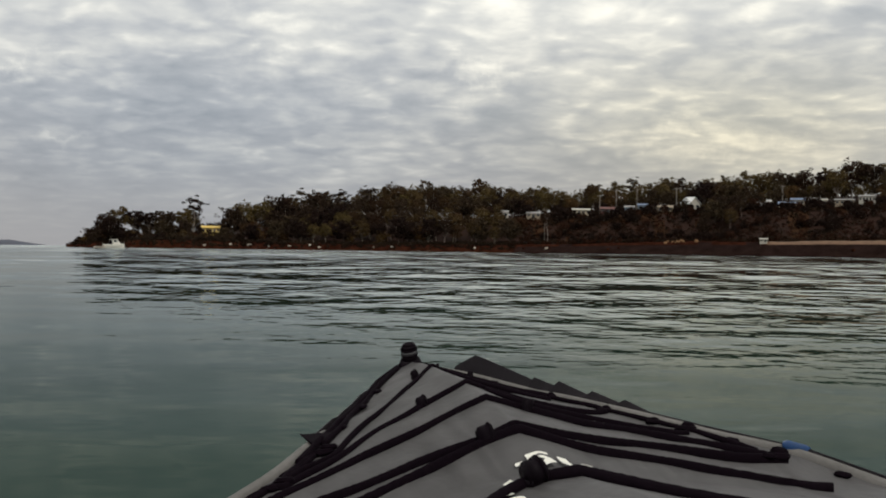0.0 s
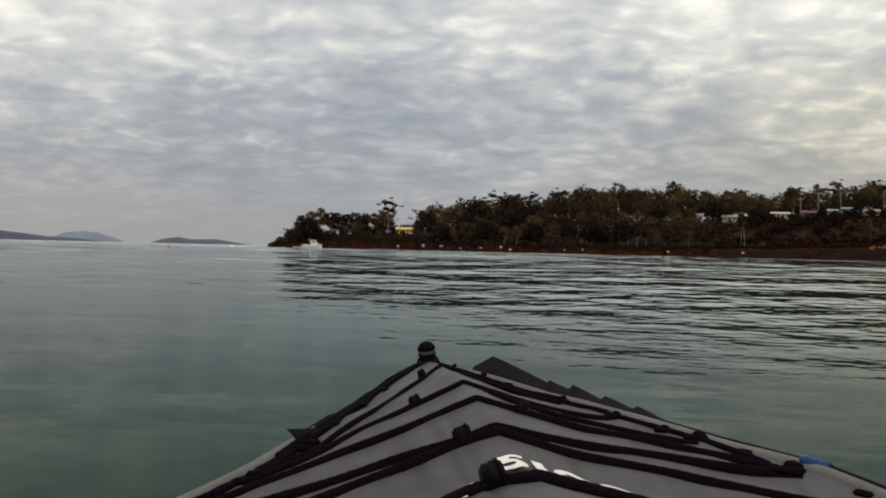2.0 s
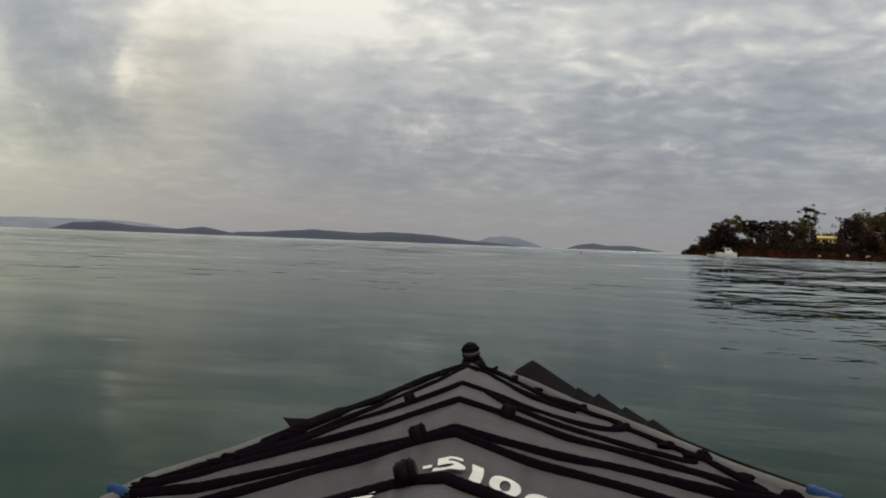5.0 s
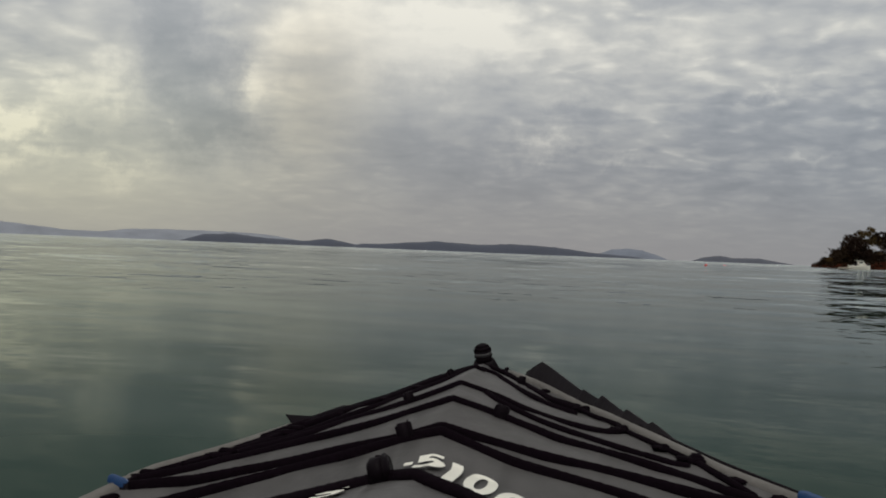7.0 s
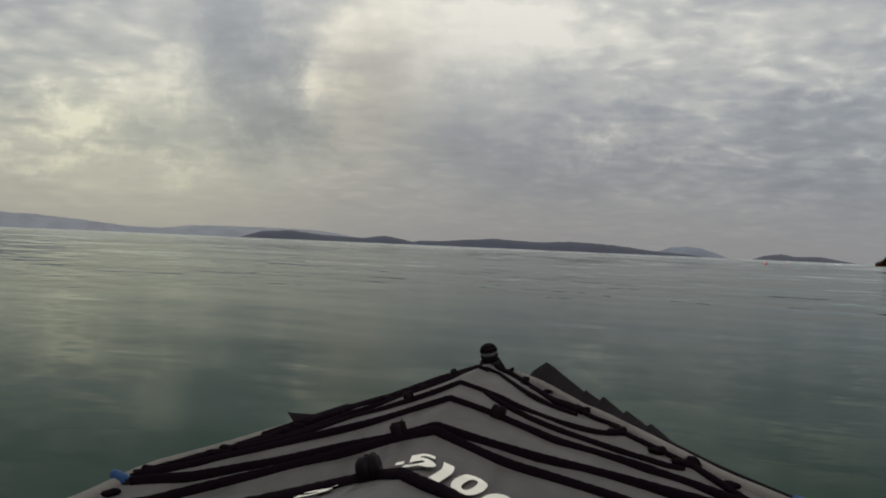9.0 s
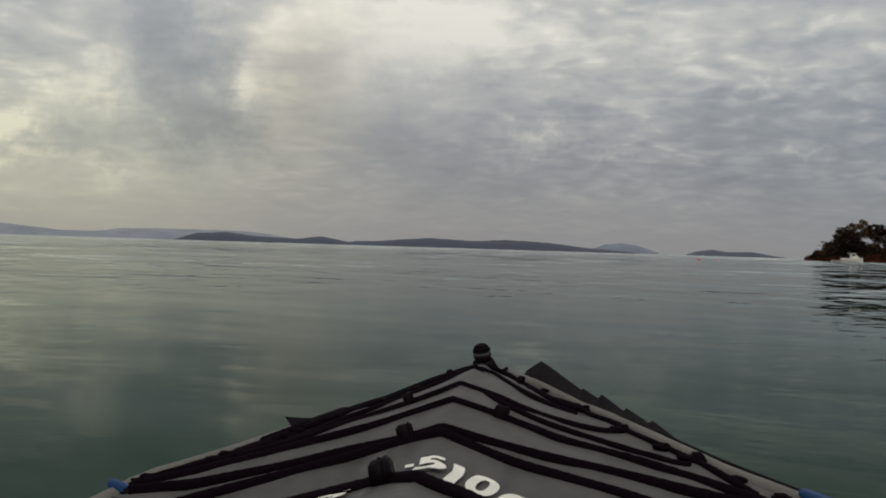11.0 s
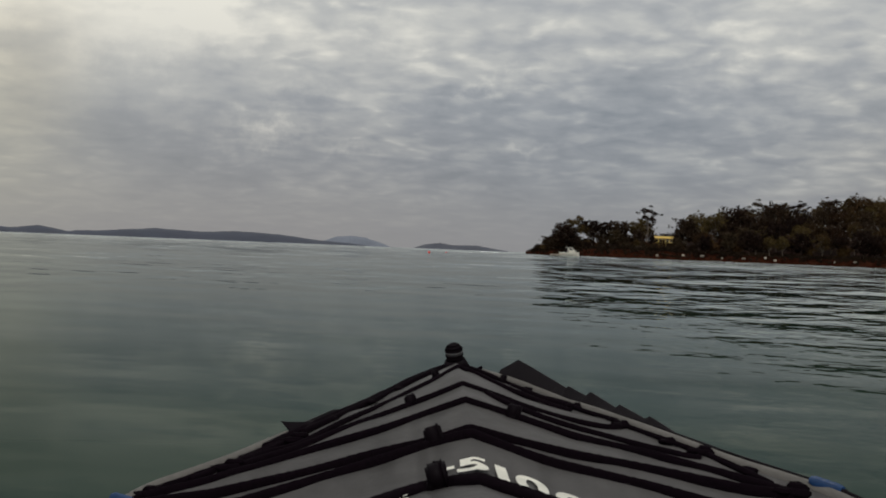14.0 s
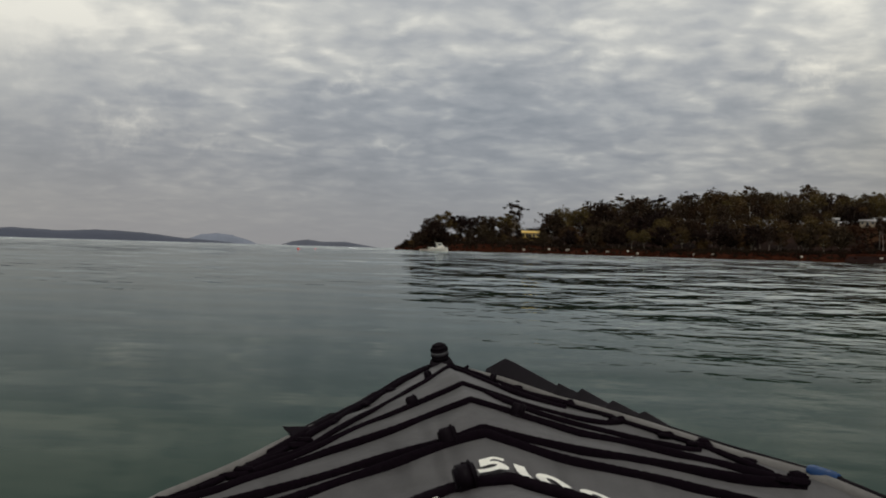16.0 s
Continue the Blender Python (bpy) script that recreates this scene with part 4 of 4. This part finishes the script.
# scattered trees among the houses on the open slope
for _ in range(58):
    a_, b_ = rng.uniform(-27, -4.2), rng.uniform(12, 78)
    THICKET.append((int(rng.choice((4, 5, 8, 8))), a_, b_, rng.uniform(2.6, 5.5)))
for k in range(26):
    THICKET.append(((8, 4, 8, 5)[k % 4], -5.2 - 0.6 * k + 0.3 * math.sin(5 * k), 40 + 9 * ((k * 0.37) % 1), 2.2 + 1.6 * ((k * 0.61) % 1)))
for kind, az, b, h in ((4, -12.6, 60, 9.5), (6, -13.3, 62, 10), (4, -14.0, 58, 8.5), (1, -15.9, 50, 9), (7, -14.6, 64, 9), (2, -5.1, 14, 11), (4, -11.7, 52, 4)):
    PLACED.append((kind, az, b, h))
# bushes and small trees stand close in front of the houses
for k in range(40):
    THICKET.append(((8, 5, 4, 8)[k % 4], -5.4 - 0.40 * k + 0.25 * math.sin(9 * k), 47 + 9 * ((k * 0.53) % 1), 1.9 + 1.7 * ((k * 0.37) % 1)))
# low bushy growth closes the gaps behind the houses
for k in range(34):
    BEHIND.append(((4, 5, 4, 6)[k % 4], -3.6 - 0.52 * k + 0.15 * math.sin(7 * k), 84 + 16 * ((k * 0.43) % 1), 5.0 + 3.2 * ((k * 0.71) % 1)))
# bushes step down to the tip of the point
for k in range(15):
    az, b = 16.2 + 0.115 * k, 7 + 5 * ((k * 0.61) % 1)
    top_el = float(np.interp(az, (16.2, 16.95, 17.7, 18.0), (1.5, 0.84, 0.36, 0.2))) * (0.85 + 0.2 * ((k * 0.37) % 1))
    PLACED.append(((4, 8, 5, 8)[k % 4], az, b, max(1.2, EYE_HEIGHT + math.tan(radians(top_el)) * (shore(az) + b) - ground_z(az, b))))
# a dark stand comes down the slope beside the gabled house
for k in range(16):
    PLACED.append(((4, 6, 1, 7)[k % 4], -12.7 - 0.11 * k + 0.2 * math.sin(4 * k), 24 + 30 * ((k * 0.57) % 1), 4.5 + 3.5 * ((k * 0.43) % 1)))
# low thickets over the open slope, thickest below the ends of the row of houses
for k in range(84):
    az = (-4.0 - 4.6 * ((k * 0.618) % 1), -11.6 - 4.2 * ((k * 0.618) % 1), -17.0 - 8.0 * ((k * 0.618) % 1), -6.0 - 8.0 * ((k * 0.618) % 1))[k % 4]
    b = (10 + 32 * ((k * 0.37) % 1)) if k % 4 < 3 else 9 + 12 * ((k * 0.37) % 1)
    THICKET.append(((8, 5, 8, 4)[(k // 4) % 4], az, b, 1.8 + 2.0 * ((k * 0.29) % 1)))
used = set()
for kind, az, b, h in PLACED:
    stand(kind, az, b, h, float(rng.uniform(0, 6.28)), kind not in used)
    used.add(kind)
FACES_OF = {}


def sides_of(me):
    if me.name not in FACES_OF:
        FACES_OF[me.name] = [tuple(q.vertices) for q in me.polygons]
    return FACES_OF[me.name]


def joined_growth(name, label, category, trees):
    """Trees too dense to tell apart: their trunks in one mesh, their crowns in another."""
    for piece, stuff_mats in (("trunk", (bark_mat,)), ("crown", leaf_mats)):
        vs, fs, ms, base = [], [], [], 0
        for kind, az, b, h in trees:
            src = next(o for o in kinds_of_tree[kind].children if o.name.startswith(piece)).data
            n = len(src.vertices)
            co = np.empty(n * 3)
            src.vertices.foreach_get("co", co)
            s, spin = h / SPECS[kind][2], rng.uniform(0, 6.28)
            co = co.reshape(n, 3) * s @ np.array(((math.cos(spin), math.sin(spin), 0), (-math.sin(spin), math.cos(spin), 0), (0, 0, 1)))
            vs.append(co + np.array(place(az, shore(az) + b, ground_z(az, b) - 0.15)))
            fs += [tuple(base + i for i in q) for q in sides_of(src)]
            ms += [SPECS[kind][-1] if piece == "crown" else 0] * len(src.polygons)
            base += n
        wood = mesh_object(name + "_" + piece + "s", np.concatenate(vs), fs, stuff_mats)
        wood.data.polygons.foreach_set("material_index", ms)
        tagged(wood, label, category, kind="stuff")


joined_growth("woodland", "dense gum woodland along the ridge", "woodland", BEHIND)
joined_growth("thicket", "low olive and rust thickets over the open slope", "thicket", THICKET)

# scrub along the bank and over the slope, too dense to count
rng = np.random.default_rng(9)
heath_mat = surface("rusty_heath", (0.027, 0.0112, 0.0066), 0.9, 0.65, 0.10, 0.0, 0.01, gloss=0.0)
for material, count, label, slope_only in ((shrub_mat, 4600, "dark low scrub along the bank and slope", False), (heath_mat, 2600, "rust-brown heath over the open slope", True)):
    verts, faces = [], []
    for _ in range(count):
        az = rng.uniform(-28, -3.2) if slope_only or rng.random() < 0.45 else rng.uniform(-28, 17.9)
        woods = az > -3.5
        b = rng.uniform(2.2, 16) if woods else rng.uniform(7.5, 15) if rng.random() < 0.25 else rng.uniform(8, 84)
        r = rng.uniform(0.5, 1.5) if woods else rng.uniform(0.6, 1.9) if noise.noise((az * 0.8, b * 0.07, 4)) > 0 else rng.uniform(0.4, 0.9)
        r *= 0.6 if b < 4.5 else 1
        p = place(az, shore(az) + b, ground_z(az, b) + r * 0.35)
        clump_leaves(rng, tuple(p), r, 18, 0.7, 0.36, verts, faces)
    tagged(mesh_object("scrub", verts, faces, material), label, "shrubs", kind="stuff")

# ---------------------------------------------------------------- houses


def house(az, b, wide, deep, high, roof_high, wall, roof, windows, label, gable=False, turn=0.0, sunk=0.0):
    """A small house that faces the water: gable True shows its gable end."""
    h = new("house")
    d = shore(az) + b
    h.matrix_basis = Matrix.Translation(place(az, d, ground_z(az, b) - sunk)) @ Matrix.Rotation(radians(az + turn), 4, "Z") @ Matrix.Diagonal((0.76, 0.76, 0.72, 1))
    bm = bmesh.new()
    box(bm, (0, 0, high / 2 - 0.5), (wide, deep, high + 1.0))
    if gable:
        n = [bm.verts.new(q) for q in ((-wide / 2, -deep / 2, high), (wide / 2, -deep / 2, high), (0, -deep / 2, high + roof_high * 0.96),
                                       (-wide / 2, deep / 2, high), (wide / 2, deep / 2, high), (0, deep / 2, high + roof_high * 0.96))]
        for q in ((0, 1, 2), (5, 4, 3), (0, 2, 5, 3), (1, 4, 5, 2)):
            bm.faces.new([n[i] for i in q])
    part("wall", bm, paint[wall], h, smooth=False)
    bm = bmesh.new()
    o, t = 0.45, 0.14
    if gable:
        prof = ((-wide / 2 - o, high - o * roof_high / (wide / 2)), (0, high + roof_high), (wide / 2 + o, high - o * roof_high / (wide / 2)))
        lines = [[(x, y, z + dz) for x, z in prof] for y, dz in ((-deep / 2 - o, 0), (-deep / 2 - o, t), (deep / 2 + o, t), (deep / 2 + o, 0))]
    else:
        prof = ((-deep / 2 - o, high - o * roof_high / (deep / 2)), (0, high + roof_high), (deep / 2 + o, high - o * roof_high / (deep / 2)))
        lines = [[(x, y, z + dz) for y, z in prof] for x, dz in ((-wide / 2 - o, 0), (-wide / 2 - o, t), (wide / 2 + o, t), (wide / 2 + o, 0))]
    v = [[bm.verts.new(q) for q in row] for row in lines]
    for i in range(4):
        for k in range(2):
            bm.faces.new((v[i][k], v[i][k + 1], v[(i + 1) % 4][k + 1], v[(i + 1) % 4][k]))
    bmesh.ops.recalc_face_normals(bm, faces=bm.faces[:])
    part("roof", bm, paint[roof], h, smooth=False)
    for i in range(windows):
        x = -wide / 2 + wide * (i + 0.5) / windows
        tall = high * (0.42 if i != windows // 2 else 0.72)
        ww = min(1.6, wide / windows * 0.55)
        z = high * 0.58 if i != windows // 2 else high * 0.40
        w = part("window" if i != windows // 2 else "door", box(bmesh.new(), (x, -deep / 2 - 0.02, z), (ww + 0.2, 0.1, tall + 0.2)), paint["white"], h, smooth=False)
        part("pane", box(bmesh.new(), (x, -deep / 2 - 0.06, z), (ww, 0.06, tall)), glass_mat, w, smooth=False)
    return tagged(h, label, "house", "houses on the headland")


house(11.45, 36, 8.2, 6, 2.7, 0.9, "yellow", "yellow", 5, "yellow weatherboard house with yellow roof among trees", sunk=-0.9)
house(-0.05, 44, 6.0, 5, 2.2, 0.8, "white", "iron", 3, "white cottage half hidden by trees")
house(-2.9, 50, 5.0, 5, 2.4, 0.9, "white", "iron", 2, "small white cottage with grey iron roof", sunk=-1)
house(-4.4, 50, 7.0, 5, 2.4, 0.8, "tan", "iron", 3, "low tan cottage with grey iron roof")
house(-6.75, 52, 8.6, 6, 2.6, 0.8, "cream", "white", 4, "low cream house with white roof", sunk=-.5)
house(-8.05, 54, 7.2, 6, 2.2, 1.1, "brick", "rust", 3, "red brick house with rust-coloured roof", sunk=-.3)
house(-9.1, 56, 4.6, 6, 3.0, 0.8, "blue", "iron", 2, "small blue weatherboard house")
house(-9.75, 62, 5.0, 6, 3.2, 0.9, "blue", "blueiron", 2, "pale blue house with blue iron roof", sunk=-.6)
house(-10.7, 58, 9.6, 6, 2.6, 1.0, "cream", "tan", 4, "long cream house with tan roof")
house(-12.0, 56, 6.4, 7.4, 2.5, 3.5, "white", "bright", 2, "white house with a steep gabled roof", gable=True, turn=38, sunk=-.8)
house(-15.1, 66, 8.0, 6, 2.6, 0.8, "grey", "iron", 3, "grey house with iron roof among trees")
house(-16.55, 62, 8.4, 6, 2.8, 1.0, "cream", "blueiron", 3, "cream house with blue iron roof")
house(-17.0, 76, 6.4, 6, 3.0, 1.0, "cream", "blueiron", 3, "small cream house with blue roof on the rise", sunk=-.5)
house(-17.9, 66, 8.6, 6, 3.2, 0.7, "cream", "white", 4, "cream two-part house with a flat white roof", sunk=-.8)
house(-19.1, 70, 8.6, 6, 2.6, 0.6, "tan", "iron", 4, "low tan house with flat iron roof", sunk=-.8)
house(-20.1, 76, 7.4, 6, 3.0, 0.6, "white", "iron", 5, "white house with a row of windows", sunk=-1)
shed = house(-15.45, 6.0, 3.0, 2.6, 1.3, 0.35, "white", "white", 2, "white boat shed at the water's edge")
shed.name = "boat_shed"
tagged(shed, category="shed", group="sheds by the water")


def utility_pole(az, b, high):
    p = new("utility_pole")
    p.matrix_basis = Matrix.Translation(place(az, shore(az) + b, ground_z(az, b))) @ Matrix.Rotation(radians(az), 4, "Z")
    v, f = tube_data([(0, 0, -0.5), (0, 0, high * 0.5), (0, 0, high)], [0.16, 0.14, 0.11], 8)
    mesh_object("pole", v, f, pole_mat, p, smooth=True)
    part("crossarm", box(bmesh.new(), (0, 0, high - 0.6), (2.0, 0.12, 0.14)), pole_mat, p, smooth=False)
    for x in (-0.85, 0.85):
        v, f = tube_data([(x, 0, high - 0.53), (x, 0, high - 0.35)], [0.06, 0.04], 6)
        mesh_object("insulator", v, f, paint["white"], p)
    tagged(p, "grey timber power pole with one crossarm", "pole", "power poles")


for q in ((-7.65, 50, 8.0), (-8.45, 56, 9.5), (-9.45, 58, 9.5), (-11.35, 60, 9.0), (-16.3, 58, 9.0), (-4.95, 16, 12.0)):
    utility_pole(*q)

# ---------------------------------------------------------------- boats


def hull_shell(long, beam, high, bow=0.28):
    """A small boat's hull, bow towards +x, open shell with a deck lid a little below the rail."""
    bm = bmesh.new()
    n = 14
    rows_ = []
    for i in range(n + 1):
        u = i / n
        w = beam / 2 * (1 - max(0, (u - (1 - bow * 1.6)) / (bow * 1.6)) ** 2.2) * (0.92 + 0.08 * step(u, 0, 0.3))
        w = max(w, 0.03)
        sheer = high * (1 + 0.25 * u * u)
        x = -long / 2 + long * u
        rows_.append([bm.verts.new(q) for q in ((x - 0.05 * u, 0, -0.25), (x, -w * 0.75, -0.05), (x, -w * 0.96, sheer * 0.55), (x, -w, sheer), (x, -w * 0.86, sheer), (x, -w * 0.84, sheer - 0.1),
                                                (x, w * 0.84, sheer - 0.1), (x, w * 0.86, sheer), (x, w, sheer), (x, w * 0.96, sheer * 0.55), (x, w * 0.75, -0.05))])
    k = len(rows_[0])
    for i in range(n):
        for j in range(k):
            bm.faces.new((rows_[i][j], rows_[i][(j + 1) % k], rows_[i + 1][(j + 1) % k], rows_[i + 1][j]))
    bm.faces.new(rows_[0])
    bm.faces.new(rows_[-1][::-1])
    bmesh.ops.recalc_face_normals(bm, faces=bm.faces[:])
    return bm


cruiser = new("cabin_cruiser")
cruiser.matrix_basis = Matrix.Translation(place(16.0, 282, 0.06)) @ Matrix.Rotation(radians(16 + 14), 4, "Z") @ Matrix.Diagonal((0.80, 0.86, 0.94, 1))
part("hull", hull_shell(6.0, 2.2, 0.85), boat_mat, cruiser, "cream gelcoat hull", smooth=False)
bm = bmesh.new()
base = [bm.verts.new(q) for q in ((-0.5, -0.92, 0.75), (2.1, -0.62, 0.85), (2.1, 0.62, 0.85), (-0.5, 0.92, 0.75))]
waist = [bm.verts.new(q) for q in ((-0.5, -0.90, 1.35), (1.5, -0.62, 1.35), (1.5, 0.62, 1.35), (-0.5, 0.90, 1.35))]
head = [bm.verts.new(q) for q in ((-0.5, -0.80, 2.05), (0.75, -0.66, 2.05), (0.75, 0.66, 2.05), (-0.5, 0.80, 2.05))]
for lo_, hi_ in ((base, waist), (waist, head)):
    for i in range(4):
        bm.faces.new((lo_[i], lo_[(i + 1) % 4], hi_[(i + 1) % 4], hi_[i]))
bm.faces.new(head)
bmesh.ops.bevel(bm, geom=bm.edges[:], offset=0.05, segments=2, affect="EDGES")
cabin = part("cabin", bm, boat_mat, cruiser, smooth=False)
part("roof", box(bmesh.new(), (-0.15, 0, 2.12), (2.2, 1.75, 0.10), 0, 0.04), boat_mat, cruiser, smooth=False)
for side in (-1, 1):
    part("window", box(bmesh.new(), (0.15, side * 0.83, 1.70), (0.9, 0.06, 0.42)), glass_mat, cabin, smooth=False)
wind = part("windscreen", box(bmesh.new(), (0, 0, 0), (0.05, 1.1, 0.62)), glass_mat, cabin, smooth=False)
wind.matrix_basis = pose(1.15, 0, 1.72, 0, -46, 0)
for side in (-1, 1):
    v, f = tube_data(curve_points([(1.2, side * 0.85, 0.95), (1.3, side * 0.85, 1.35), (2.3, side * 0.55, 1.45), (2.85, side * 0.1, 1.45)], 4), [0.025] * 13, 6)
    mesh_object("bow_rail", v, f, paint["iron"], cruiser)
motor = part("outboard", box(bmesh.new(), (-3.15, 0, 0.75), (0.4, 0.36, 0.6), 0, 0.1), paint["white"], cruiser, "white outboard motor")
part("cockpit_seat", box(bmesh.new(), (-1.9, 0, 0.80), (0.6, 1.5, 0.3), 0, 0.05), boat_mat, cruiser)
# a dark box stands in the cockpit, aft of the cabin
part("cockpit_shade", box(bmesh.new(), (-1.15, 0, 1.25), (0.5, 1.2, 0.7), 0, 0.05), plastic_mat, cruiser, "dark box in the cockpit")
tagged(cruiser, "small cream cabin cruiser moored off the point", "boat")


def dinghy(az, dist, z, long, turn, roll):
    d = new("dinghy")
    d.matrix_basis = Matrix.Translation(place(az, dist, z)) @ Matrix.Rotation(radians(az + turn), 4, "Z") @ Matrix.Rotation(radians(roll), 4, "X")
    part("hull", hull_shell(long, long * 0.42, 0.30), dinghy_mat, d, smooth=False)
    for x in (-0.2, 0.18):
        part("thwart", box(bmesh.new(), (x * long, 0, 0.36), (0.22, long * 0.34, 0.04)), pole_mat, d, smooth=False)
    return tagged(d, "white dinghy pulled up on the bank", "dinghy", "dinghies along the shore")


for i, (x, size) in enumerate(((11.75, 1.2), (10.5, 1.2), (9.6, 1.9), (8.65, 1.2), (7.65, 1.5), (6.65, 1.2), (6.2, 1.3), (3.5, 1.2), (2.6, 1.3), (-1.5, 1.3), (-5.05, 1.3))):
    b = 2.6 + 0.4 * (i % 3)
    dinghy(x, shore(x) + b, ground_z(x, b) + (0.62 if i % 4 == 1 else 0.22), size * 0.72, (20, -35, 8, 60)[i % 4], (6, 180, -8, 12)[i % 4])
tender = dinghy(16.65, 276, 0.08, 2.6, 20, 0)
tagged(tender, "white tender afloat beside the cruiser")


def buoy(az, dist, r):
    b = new("mooring_buoy")
    b.matrix_basis = Matrix.Translation(place(az, dist, 0))
    bm = bmesh.new()
    bmesh.ops.create_uvsphere(bm, u_segments=20, v_segments=12, radius=r, matrix=Matrix.Translation((0, 0, r * 0.45)) @ Matrix.Diagonal((1, 1, 0.9, 1)))
    part("float", bm, buoy_mat, b)
    v, f = tube_data([(0, 0, r * 1.25), (0, 0, r * 1.7)], [r * 0.12, r * 0.1], 8)
    mesh_object("mooring_eye", v, f, plastic_mat, b)
    tagged(b, "red mooring buoy afloat on the water", "buoy", "mooring buoys")


buoy(22.95, 128, 0.15)
buoy(22.1, 165, 0.11)

# rocks at the foot of the slope
pale_rock_mat = surface("weathered_rock", (0.20, 0.11, 0.055), 0.9, 0.4, 0.8, 0.6, 0.1, gloss=0.1)
rng = np.random.default_rng(5)
for i in range(26):
    az = rng.uniform(-12.4, -10.6) if i < 9 else rng.uniform(-24, 17.9)
    b = rng.uniform(5.4, 7.0) if i < 9 else rng.uniform(0.6, 3.5)
    s = rng.uniform(0.5, 1.0)
    bm = bmesh.new()
    bmesh.ops.create_icosphere(bm, subdivisions=2, radius=s)
    for v in bm.verts:
        v.co *= 0.75 + 0.5 * noise.noise(v.co * 1.3 + Vector((i * 3.1, 0, 0)))
        v.co.z *= 0.7
    me = bpy.data.meshes.new("boulder")
    bm.to_mesh(me)
    bm.free()
    me.materials.append(pale_rock_mat if i < 9 else soil_mat)
    ob = new("boulder", me)
    ob.matrix_basis = Matrix.Translation(place(az, shore(az) + b, ground_z(az, b) + 0.15 * s)) @ Matrix.Rotation(float(rng.uniform(0, 6)), 4, "Z")
    tagged(ob, "pale weathered boulder at the water's edge" if i < 9 else "red-brown boulder at the water's edge", "rock", "boulders on the shore")
